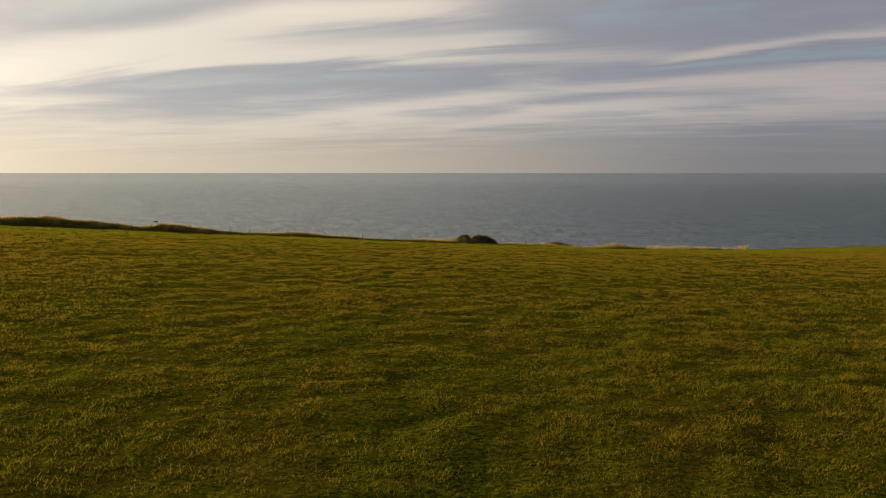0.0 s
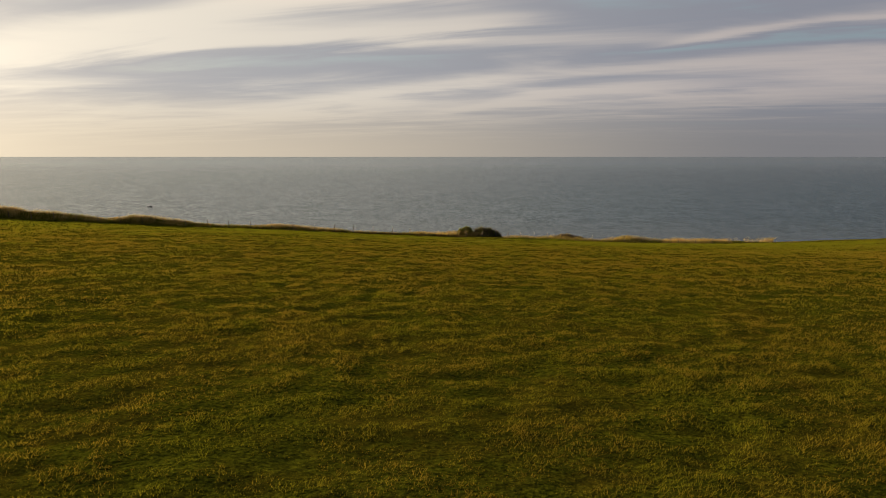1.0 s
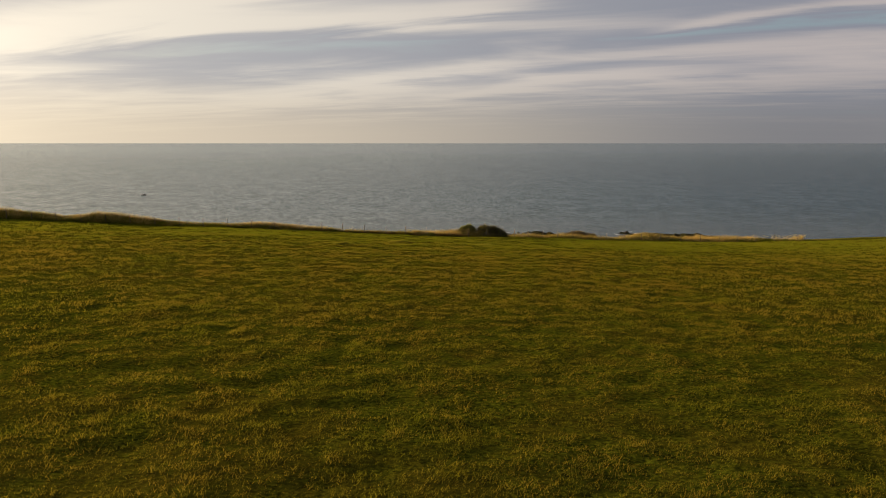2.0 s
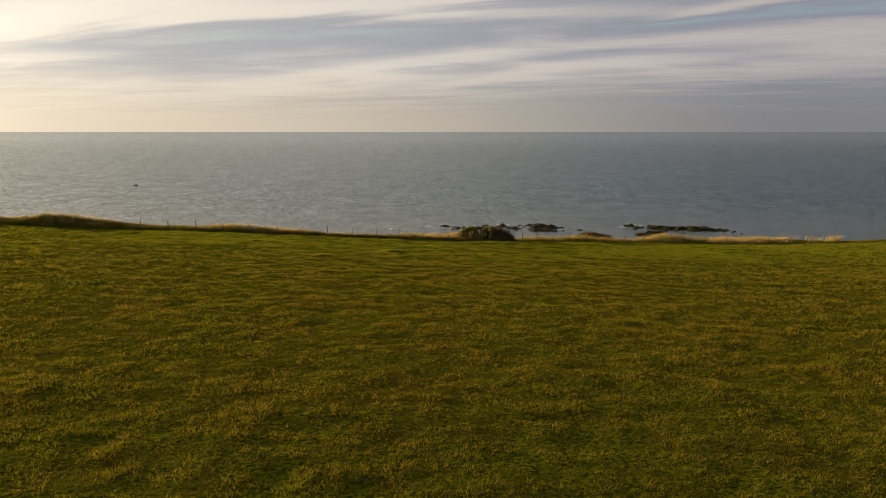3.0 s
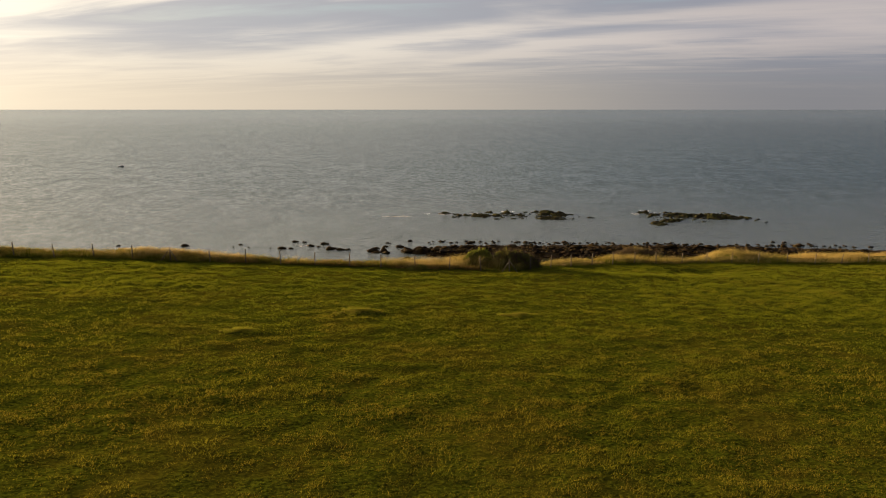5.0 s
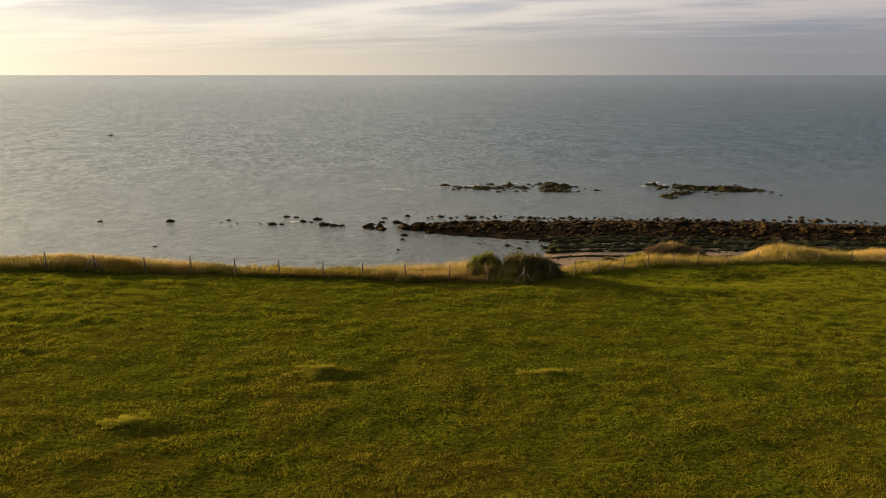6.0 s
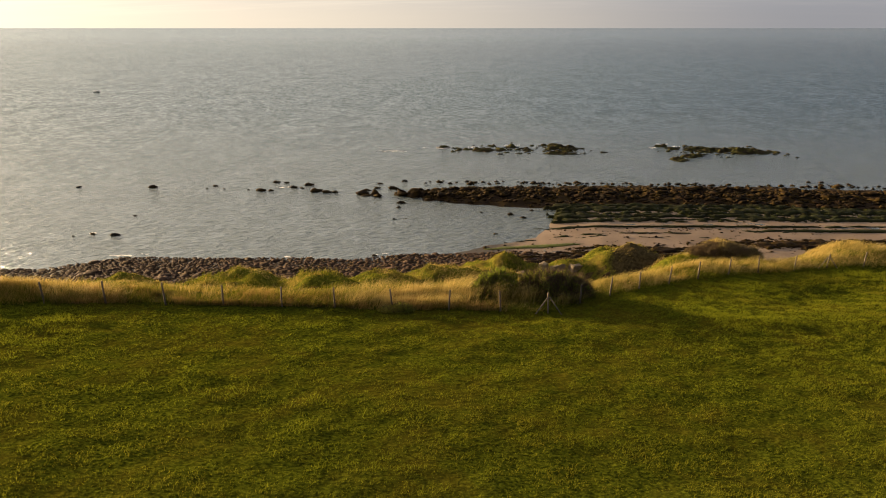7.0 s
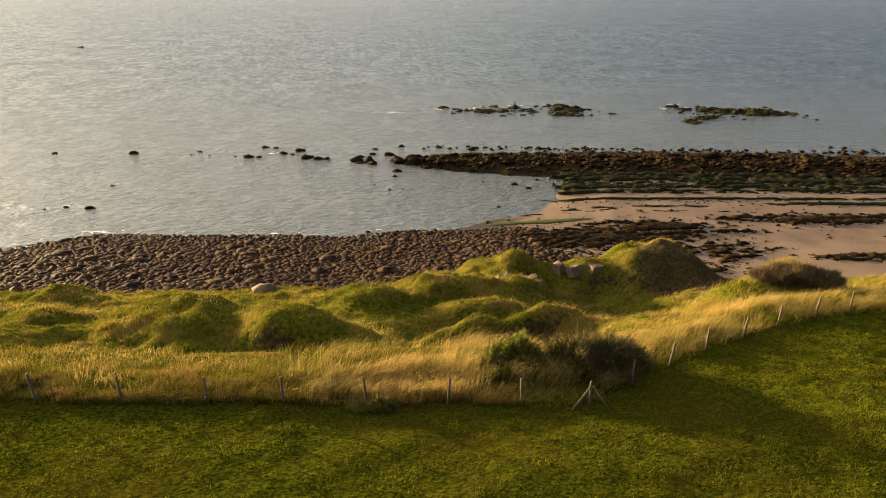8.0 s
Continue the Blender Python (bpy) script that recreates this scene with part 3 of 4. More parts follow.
        vs.append(np.stack([q[:, 0] * c - q[:, 1] * s, q[:, 0] * s + q[:, 1] * c, q[:, 2]], 1) + at[i])
        fs.append(f + off)
        off += len(v)
    return mesh_np(name, np.concatenate(vs), np.concatenate(fs), mat, flat=False)


def build_boulder_beach():
    rng = np.random.default_rng(5)
    base = empty("boulder_beach", -20, 178, land_at(-20, 178))
    tagged(base, "storm beach of rounded brown boulders below the cliff", "boulder beach", kind="stuff")
    pts, sizes = [], []
    cell = 0.88
    for gy in np.arange(164, 204, cell * 0.72):
        for gx in np.arange(-92, 36, cell):
            x, y = gx + rng.uniform(-0.55, 0.55) * cell, gy + rng.uniform(-0.4, 0.4) * cell
            edge = float(shore_y(x)) - y
            if edge < -1.5 or x > 23 + 0.5 * (195 - y) + rng.normal() * 4:
                continue
            big = 1.0 + 0.55 * max(0.0, fbm(np.array([x / 7]), np.array([y / 7]), 71, 2)[0]) + (0.9 if rng.random() < 0.03 else 0.0)
            w = rng.uniform(0.62, 1.35) * big * (0.8 if edge < 6 else 1.0)
            pts.append((x, y))
            sizes.append((w * 1.2, w * rng.uniform(0.7, 1.0), w * rng.uniform(0.32, 0.5)))
    pts, sizes = np.array(pts), np.array(sizes)
    z = land(pts[:, 0], pts[:, 1], False)
    at = np.column_stack([pts, z + 0.12 * sizes[:, 2]])
    turn = rng.normal(0.0, 0.45, len(at))
    pick = rng.integers(0, len(STONES), len(at))
    near = np.argsort(np.hypot((pts[:, 0] + 22) / 1.6, pts[:, 1] - 176))
    chosen, rest = near[:300], near[300:]
    shared = [mesh_np("boulder", v, f, BOULDER, flat=False) for v, f in STONES]
    for i in chosen:
        ob = new("boulder", shared[pick[i]])
        ob.matrix_world = Matrix.LocRotScale(at[i], Euler((0, 0, turn[i])), sizes[i])
        ob.parent, ob.matrix_parent_inverse = base, base.matrix_world.inverted()
    far = new("boulder_spread", stones_mesh("boulder_spread", at[rest], sizes[rest], turn[rest], pick[rest], BOULDER))
    far.parent, far.matrix_parent_inverse = base, base.matrix_world.inverted()


def rock_bed(name, x0, x1, y0, y1, step, height, mat, label, category="reef", kind=""):
    """A ragged sheet of rock: height(x, y) above the sea; what lies under -0.3 m is left out."""
    xs, ys = np.arange(x0, x1 + step, step), np.arange(y0, y1 + step, step)
    X, Y = np.meshgrid(xs, ys)
    h = height(X, Y)
    faces = grid_faces(len(xs), len(ys))
    keep = (h.ravel()[faces] > -0.3).any(1)
    faces = faces[keep]
    used = np.unique(faces)
    index = np.zeros(X.size, dtype=np.int64)
    index[used] = np.arange(len(used))
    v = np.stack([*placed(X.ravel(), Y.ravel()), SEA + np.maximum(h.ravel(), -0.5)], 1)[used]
    return tagged(new(name, mesh_np(name, v, index[faces], mat, flat=False)), label, category, kind=kind)


def split_bed(ob, name, least):
    """Turns a bed into a thing whose separate slabs are parts; those of few faces stay joined."""
    me = ob.data
    count = len(me.polygons)
    faces = np.empty(count * 4, dtype=np.int32)
    me.loops.foreach_get("vertex_index", faces)
    faces = faces.reshape(-1, 4)
    co = np.empty(len(me.vertices) * 3, dtype=np.float32)
    me.vertices.foreach_get("co", co)
    co = co.reshape(-1, 3)
    label = np.arange(len(co))
    while True:
        low = label[faces].min(1)
        new_label = label.copy()
        np.minimum.at(new_label, faces.ravel(), np.repeat(low, 4))
        new_label = new_label[new_label]
        if (new_label == label).all():
            break
        label = new_label
    owner = label[faces[:, 0]]
    ids, sizes = np.unique(owner, return_counts=True)
    base = empty(ob.name, float(co[:, 0].mean()), float(co[:, 1].mean()), SEA)
    tagged(base, ob["label"], ob["category"])
    mat = me.materials[0]
    groups = [owner == i for i, k in zip(ids, sizes) if k >= least]
    small = np.isin(owner, ids[sizes < least])
    for pick in groups + ([small] if small.any() else []):
        f = faces[pick]
        used = np.unique(f)
        index = np.zeros(len(co), dtype=np.int64)
        index[used] = np.arange(len(used))
        one = new(name if pick is not small else "fragments", mesh_np(name, co[used], index[f], mat, flat=False))
        one.parent, one.matrix_parent_inverse = base, base.matrix_world.inverted()
        if pick is small:
            tagged(one, kind="stuff")
    bpy.data.objects.remove(ob)
    bpy.data.meshes.remove(me)


def ridge_line(x):
    return np.interp(x, (-30, -10, 10, 40, 90, 130, 200), (263, 261.5, 260, 258.5, 257.5, 252, 241))


def ridge_height(x, y):
    across = (y - ridge_line(x)) / np.interp(x, (-28, -12, 0, 20, 60, 130), (2.5, 4.5, 7.0, 10.5, 12.5, 13.0))
    lumps = fbm(x / 4.5, y / 2.6, 81, 4)
    gaps = 1.5 * smooth(-x, -6, 14) * (fbm(x / 4, y / 2.4, 85, 3) - 0.12)
    return 1.9 * np.exp(-np.abs(across) ** 2.4) - 0.5 + 1.1 * lumps * np.exp(-(across**2)) + gaps * 2.2 - 0.85 * smooth(-x, -4, 12) - 2.0 * smooth(-x, 24, 30)


def build_ridge():
    base = empty("reef", 21, 252, SEA)
    tagged(base, "long dark reef of rough boulders bared at low tide", "reef")
    bed = rock_bed("rock_bed", -32, 190, 236, 280, 0.8, ridge_height, REEF, "")
    del bed["category"]
    bed.parent, bed.matrix_parent_inverse = base, base.matrix_world.inverted()
    rng = np.random.default_rng(9)
    n = 3000
    x = rng.uniform(-14, 175, n)
    y = ridge_line(x) + rng.normal(0, 5.5, n)
    h = ridge_height(x, y)
    ok = h > 0.15
    x, y, h = x[ok], y[ok], h[ok]
    w = rng.uniform(0.6, 1.4, len(x)) + 1.3 * (rng.random(len(x)) < 0.07)
    size = np.column_stack([w * rng.uniform(1.0, 1.6, len(x)), w * 0.85, w * rng.uniform(0.35, 0.6, len(x))])
    at = np.column_stack([*placed(x, y), SEA + h + 0.05 * w])
    turn, pick = rng.normal(0, 0.5, len(x)), rng.integers(0, 7, len(x))
    big = np.argsort(-w)
    chosen, rest = big[:150], big[150:]
    shared = [mesh_np("boulder", v, f, REEF, flat=False) for v, f in STONES]
    for i in chosen:
        ob = new("boulder", shared[pick[i]])
        ob.matrix_world = Matrix.LocRotScale(at[i], Euler((0, 0, turn[i])), size[i])
        ob.parent, ob.matrix_parent_inverse = base, base.matrix_world.inverted()
    ob = new("boulder_spread", stones_mesh("boulder_spread", at[rest], size[rest], turn[rest], pick[rest], REEF))
    ob.parent, ob.matrix_parent_inverse = base, base.matrix_world.inverted()
    tagged(ob, kind="stuff")
    # the row of small rocks along the outer edge
    n = 170
    x = rng.uniform(-6, 170, n)
    y = np.interp(x, (0, 60, 130, 180), (277, 274.5, 271, 262)) + rng.normal(0, 1.3, n)
    w = rng.uniform(0.4, 1.3, n) + 0.7 * (rng.random(n) < 0.08)
    at = np.column_stack([*placed(x, y), np.full(n, SEA + 0.08)])
    ob = new("outer_rocks", stones_mesh("outer_rocks", at, np.column_stack([w * 1.4, w * 0.8, w * 0.7]), rng.normal(0, 0.4, n), rng.integers(0, 7, n), REEF))
    tagged(ob, "row of small wet rocks standing out of the sea", "rocks", kind="stuff")


SPIT = stone_material("green_weed", (0.06, 0.07, 0.015), (0.12, 0.12, 0.03), (0.035, 0.04, 0.012), 0.5)


def build_ledges():
    def green(x, y):
        top, low = ridge_line(x) - 11.0, 230.5 + 0.6 * fbm(x / 12, x / 12, 90, 2)
        band = smooth(y, low, low + 1.5) * (1 - smooth(y, top, top + 3)) * smooth(x, 24, 34)
        lines = vnoise(x / 18, y / 0.75 + 0.02 * x, 92)
        return 0.30 * band - 0.45 * (1 - band) + 0.55 * (lines - 0.45) + 0.62 * fbm(x / 1.8, y / 0.9, 94, 4, 0.6) + 0.38

    split_bed(rock_bed("weedy_ledge", 22, 175, 226, 252, 0.6, lambda x, y: np.where(green(x, y) > 0.56, green(x, y) + 0.15, -1.0), WEEDY, "flat green weed-covered rock ledges in thin parallel beds", "ledges"), "slab", 60)

    def strips(x, y):
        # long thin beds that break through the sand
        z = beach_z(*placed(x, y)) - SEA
        lines = vnoise(x / 34 + 5, y / 1.35 + 0.05 * x / 1.35, 96)
        ragged = fbm(x / 3.0, y / 0.8, 97, 3)
        near = np.exp(-(((y - 227.2) / 0.9) ** 2)) + 0.8 * np.exp(-(((y - 221.0 - 0.02 * x) / 1.0) ** 2)) * smooth(x, 24, 32) + 0.8 * np.exp(-(((y - 223.8) / 0.8) ** 2)) * smooth(x, 70, 86)
        v = 0.55 * near + 0.5 * (lines - 0.55) + 0.42 * ragged - 0.24
        return np.where((v > 0) & (x > 14), z + np.minimum(v, 0.35), -1.0)

    split_bed(rock_bed("rock_strip", 14, 150, 217.5, 229.5, 0.45, strips, WEEDY, "thin dark rock beds breaking through wet sand", "ledges"), "slab", 30)

    def patches(x, y):
        z = beach_z(*placed(x, y)) - SEA
        a = np.exp(-((((x - 36) / 24) ** 2 + ((y - 204 - 0.10 * (x - 36)) / 7.5) ** 2) ** 2))
        b = np.exp(-((((x - 86) / 27) ** 2 + ((y - 213.5) / 3.6) ** 2) ** 2))
        c = np.exp(-((((x - 78) / 13) ** 2 + ((y - 192.5) / 2.2) ** 2) ** 2))
        d = 0.8 * np.exp(-((((x - 54) / 9) ** 2 + ((y - 196) / 6) ** 2) ** 2))
        e = 0.6 * np.exp(-((((x - 42) / 12) ** 2 + ((y - 186) / 7) ** 2) ** 2))
        inside = np.maximum(np.maximum(np.maximum(a, e), b), np.maximum(c, d))
        v = 0.95 * inside + 1.25 * fbm(x / 1.9, y / 0.95 - 0.10 * x / 0.95, 101, 5, 0.75) + 0.7 * (vnoise(x / 16, y / 1.2 - 0.10 * x / 1.2, 103) - 0.5) - 0.52
        return np.where(v > 0, z + 0.05 + np.minimum(0.9 * v, 0.55), -1.0)

    split_bed(rock_bed("rock_platform", 6, 122, 178, 219, 0.42, patches, REEF, "broken dark weedy rock platform lying on sand", "rock platform"), "slab", 40)

    def green_spit(x, y):
        z = beach_z(*placed(x, y)) - SEA
        mid = 212.6 + 0.085 * (x - 16)
        v = np.exp(-((((x - 21) / 11.5) ** 2 + ((y - mid) / 1.3) ** 2) ** 1.5)) + 0.3 * fbm(x / 2.5, y / 0.8, 107, 3) - 0.35
        return np.where(v > 0, np.maximum(z, 0.02) + 0.05 + 0.3 * np.minimum(v, 0.6), -1.0)

    rock_bed("green_spit", 6, 36, 208, 218, 0.35, green_spit, SPIT, "low bright green weed spit at the water's edge", "ledges")


def islet(cx, cy, rx, ry, high, turn, seed, label):
    c, s = math.cos(radians(turn)), math.sin(radians(turn))
    ry = ry * 2.0

    def height(x, y):
        a, b = ((x - cx) * c + (y - cy) * s) / rx, (-(x - cx) * s + (y - cy) * c) / ry
        r = a * a + b * b
        return 1.25 * high * np.exp(-(r**1.6)) * (0.6 + 1.1 * fbm(x / 3.2, y / 2.4, seed, 4)) + 1.0 * fbm(x / 1.5, y / 1.1, seed + 5, 4, 0.6) * np.exp(-r) - 0.35 - 0.1 * r

    r = max(rx, ry) * 1.7
    return rock_bed("skerry", cx - r, cx + r, cy - r * 0.8, cy + r * 0.8, max(0.35, rx / 40), height, SKERRY, label, "skerry")


def build_skerries():
    far_label = "low dark weed-covered skerry awash offshore"
    for i, (cx, cy, rx, ry, h, turn) in enumerate([
        (0.5, 338.5, 3.5, 1.6, 0.8, 10), (10.5, 334.5, 2.6, 1.3, 0.7, 0), (16.5, 332.5, 4.6, 2.4, 1.1, 0), (23.5, 333.0, 2.6, 1.8, 1.0, 0),
        (20.5, 342.0, 2.2, 1.2, 0.8, 0), (29.0, 339.5, 3.2, 1.8, 1.1, 8), (33.0, 333.5, 4.2, 1.8, 1.0, 0), (32.0, 326.0, 3.6, 1.1, 0.7, 0),
        (46.0, 342.0, 4.5, 2.6, 1.1, -20), (48.5, 335.0, 7.6, 4.2, 1.25, -28), (48.5, 326.5, 9.0, 2.0, 0.9, 0), (65.0, 328.3, 2.4, 1.0, 0.8, 0),
        (93.0, 341.0, 4.6, 1.3, 0.8, -12), (97.5, 335.0, 6.0, 1.6, 0.9, -12), (107.0, 333.0, 9.0, 3.6, 1.2, -10), (120.0, 330.0, 11.5, 3.4, 1.3, -5),
        (130.0, 328.5, 6.0, 2.0, 0.9, 0), (89.5, 313.2, 4.2, 2.0, 1.0, 12), (98.0, 320.5, 6.5, 2.0, 1.0, 22),
    ]):
        islet(cx, cy, rx, ry, h, turn, 200 + 3 * i, far_label)
    rng = np.random.default_rng(12)
    # loose rocks strewn round the skerries
    n = 150
    near = rng.random(n) < 0.6
    x = np.where(near, rng.uniform(4, 58, n), rng.uniform(86, 138, n))
    y = np.where(near, 335 - 0.03 * x, 330.0) + rng.normal(0, 5.5, n)
    w = 0.5 + 1.5 * rng.random(n) ** 2
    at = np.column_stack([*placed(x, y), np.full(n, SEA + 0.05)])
    ob = new("skerry_rocks", stones_mesh("skerry_rocks", at, np.column_stack([w * 1.5, w * 0.8, w * 0.45]), rng.normal(0, 0.4, n), rng.integers(0, 7, n), SKERRY))
    tagged(ob, "small dark rocks breaking the surface round the skerries", "rocks", kind="stuff")
    alone = [
        (-115.0, 270.4, 1.6), (-91.4, 270.4, 3.0), (-72.4, 272.3, 1.7), (-73.9, 269.1, 1.0), (-68.2, 268.4, 0.9), (-56.3, 266.5, 3.2), (-60.3, 267.2, 1.0),
        (-53.0, 266.3, 1.8), (-54.1, 277.2, 2.6), (-50.6, 276.6, 1.8), (-46.8, 270.3, 2.6), (-44.0, 269.3, 1.5), (-42.8, 273.5, 3.4), (-39.2, 265.5, 4.4),
        (-35.6, 264.4, 3.2), (-33.0, 264.6, 2.2), (-90.1, 221.9, 0.9), (-86.1, 223.4, 1.7), (-80.3, 222.6, 2.5), (-15.1, 208.2, 1.3), (-9.4, 206.6, 2.2),
        (-24.4, 262.2, 4.2), (-19.3, 259.8, 3.2), (-15.4, 268.8, 3.6), (-20.5, 269.5, 2.2), (10.8, 242.5, 1.0), (13.3, 223.7, 1.1), (-9.6, 236.5, 0.7),
        (-8.2, 230.9, 0.6), (18.6, 240.6, 2.0), (21.8, 237.4, 1.6), (24.9, 244.5, 1.4), (17.9, 248.6, 1.3), (-4.6, 209.0, 0.8), (3.6, 209.4, 0.8),
        (119.4, 277.2, 1.8), (123.3, 276.6, 2.2), (130.3, 272.6, 1.8), (131.8, 325.0, 1.6), (136.5, 324.0, 1.8), (60.5, 331.5, 0.9), (-83.0, 239.4, 1.2),
    ]
    meshes = [mesh_np("sea_rock", v, f, REEF, flat=False) for v, f in STONES]
    for x, y, w in alone:
        ob = new("sea_rock", meshes[rng.integers(0, 7)])
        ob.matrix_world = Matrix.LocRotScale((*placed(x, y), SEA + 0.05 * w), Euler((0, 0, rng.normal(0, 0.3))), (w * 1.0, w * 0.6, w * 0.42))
        tagged(ob, "dark wet rock standing out of shallow water", "rock", "rocks in the bay")


def build_foam():
    """Broken white water round the rocks and along the shore."""
    vs, fs, off = [], [], 0
    for cx, cy, rx, ry, cut in [(-21, 330.5, 7, 1.8, -0.06), (-2, 336.5, 8, 2.4, 0.14), (13, 337.5, 7, 3.0, 0.24), (30, 343.5, 8, 1.8, 0.26), (92, 345.5, 7, 2.0, 0.18), (99, 340.5, 6, 1.5, 0.25), (88, 338, 4, 3, 0.3),
                                (-70, 208.3, 6.5, 1.3, 0.12), (-9, 209.0, 8.0, 0.7, 0.12), (-50, 270, 5, 2.5, 0.33), (-86.5, 224.0, 3.0, 0.9, 0.15), (-80, 199.8, 6, 1.2, 0.1), (-72, 272, 4, 1.0, 0.3), (12, 216.5, 5.0, 0.5, 0.2), (-30, 207.3, 12, 0.6, 0.3), (-81, 240.3, 5, 0.6, 0.25)]:
        gx, gy = np.meshgrid(np.arange(cx - rx, cx + rx, 0.3), np.arange(cy - ry * 1.2, cy + ry * 1.2, 0.22))
        r = ((gx - cx) / rx) ** 2 + ((gy - cy) / ry) ** 2
        v = fbm(gx / 1.8, gy / 0.6, 301, 4) + 0.16 - cut - 0.5 * r
        faces = grid_faces(gx.shape[1], gx.shape[0])
        faces = faces[(v.ravel()[faces] > 0).all(1)]
        used = np.unique(faces)
        index = np.zeros(gx.size, dtype=np.int64)
        index[used] = np.arange(len(used)) + off
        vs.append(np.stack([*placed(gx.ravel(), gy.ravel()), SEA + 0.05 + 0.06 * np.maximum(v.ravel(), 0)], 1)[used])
        fs.append(index[faces])
        off += len(used)
    tagged(new("sea_foam", mesh_np("sea_foam", np.concatenate(vs), np.concatenate(fs), FOAM, flat=False)), "broken white foam round rocks and along the shore", "foam", kind="stuff")


build_boulder_beach()
build_ridge()
build_ledges()
build_skerries()
build_foam()


def build_fragments():
    """Loose broken rock over the sand round the platform."""
    rng = np.random.default_rng(17)
    n = 9000
    x, y = rng.uniform(8, 100, n), rng.uniform(176, 229, n)
    thick = 0.8 * np.exp(-((((x - 44) / 15) ** 2 + ((y - 186) / 8) ** 2) ** 2)) + 0.9 * np.exp(-((((x - 36) / 24) ** 2 + ((y - 204) / 10) ** 2) ** 2)) + 0.45 * np.exp(-(((y - 226) / 3.5) ** 2)) + 0.5 * np.exp(-((((x - 86) / 27) ** 2 + ((y - 213.5) / 4.5) ** 2) ** 2))
    ok = (rng.random(n) < thick * (0.35 + 1.3 * np.clip(fbm(x / 5, y / 2.5, 109, 3) + 0.3, 0, 1))) 
    x, y = placed(x, y)
    ok &= y < shore_y(x) - 0.5
    x, y = x[ok][:2600], y[ok][:2600]
    w = 0.16 + 0.5 * rng.random(len(x)) ** 3
    at = np.column_stack([x, y, beach_z(x, y) + 0.05])
    ob = new("rock_fragments", stones_mesh("rock_fragments", at, np.column_stack([w * 1.3, w, w * 0.6]), rng.uniform(0, 3, len(x)), rng.integers(0, 7, len(x)), REEF))
    tagged(ob, "dark broken stones strewn over wet sand", "stones", kind="stuff")


build_fragments()


def build_pools():
    """Thin sheets of water left by the tide between the ledges."""
    vs, fs, off = [], [], 0
    for cx, cy, rx, ry in ((34, 206, 20, 6.5), (52, 199, 8, 4), (92, 233.5, 16, 1.2), (72, 229.8, 26, 0.8), (60, 225.5, 14, 0.7), (110, 226, 18, 0.8)):
        gx, gy = np.meshgrid(np.arange(cx - rx, cx + rx, 0.4), np.arange(cy - ry, cy + ry, 0.25))
        rr = ((gx - cx) / rx) ** 2 + ((gy - cy) / ry) ** 2
        v = fbm(gx / 3.0, gy / 1.0 - 0.1 * gx, 311, 4) - 0.02 - 0.3 * rr
        faces = grid_faces(gx.shape[1], gx.shape[0])
        faces = faces[(v.ravel()[faces] > 0).all(1)]
        used = np.unique(faces)
        index = np.zeros(gx.size, dtype=np.int64)
        index[used] = np.arange(len(used)) + off
        px, py = placed(gx.ravel(), gy.ravel())
        vs.append(np.stack([px, py, beach_z(px, py) + 0.03], 1)[used])
        fs.append(index[faces])
        off += len(used)
    tagged(new("tide_pools", mesh_np("tide_pools", np.concatenate(vs), np.concatenate(fs), WATER, flat=False)), "shallow tide pools between dark rock ledges", "tide pool", kind="stuff")


build_pools()


def build_slope_stones():
    """Pale stones and a rock outcrop among the hummocks."""
    rng = np.random.default_rng(14)
    for x, y, w, d, h in [(-15.0, 134.6, 2.2, 1.5, 1.5)]:
        v, f = stone_shape(401, 0.7, 0.2)
        ob = new("pale_boulder", mesh_np("pale_boulder", v, f, PALE, flat=False))
        ob.matrix_world = Matrix.LocRotScale((x, y, land_at(x, y) + 0.12 * h), Euler((0, 0, 0.3)), (w, d, h))
        tagged(ob, "large pale rounded boulder lying in the turf", "boulder")
    def block_bm(seed):
        """A broken limestone block: a worn, uneven box about one metre across."""
        pick = random.Random(seed)
        bm = bmesh.new()
        bmesh.ops.create_cube(bm, size=1.0)
        bmesh.ops.subdivide_edges(bm, edges=bm.edges[:], cuts=2, use_grid_fill=True)
        for v in bm.verts:
            v.co = v.co * (0.94 + 0.06 * v.co.length) + Vector([pick.uniform(-0.09, 0.09) for _ in range(3)])
            v.co.z += 0.12 * math.sin(3.1 * v.co.x + seed) * (v.co.z > 0)
        bmesh.ops.bevel(bm, geom=bm.edges[:], offset=0.02, segments=1, affect="EDGES")
        return bm

    for i, (x, y, w, d, h) in enumerate([(12.8, 139.2, 1.2, 1.1, 1.6), (14.4, 138.9, 2.2, 1.2, 1.2), (16.3, 138.6, 1.9, 1.0, 0.9), (5.1, 136.6, 1.7, 0.9, 0.9), (6.9, 135.6, 1.9, 1.2, 1.2), (9.6, 136.4, 1.6, 0.9, 0.9), (10.6, 136.7, 0.9, 0.7, 1.0), (7.6, 136.9, 1.0, 0.7, 0.8)]):
        me = bpy.data.meshes.new("outcrop_stone")
        bm = block_bm(410 + i)
        bm.to_mesh(me)
        bm.free()
        me.materials.append(PALE)
        ob = new("outcrop_stone", me)
        ob.matrix_world = Matrix.LocRotScale((x, y, land_at(x, y) + 0.14 * h), Euler((rng.normal(0, 0.12), rng.normal(0, 0.12), rng.normal(0, 0.5))), (0.75 * w, 0.7 * d, 0.8 * h))
        tagged(ob, "weathered pale limestone block set in grassy slope", "stone", "stones on the slope")


build_slope_stones()


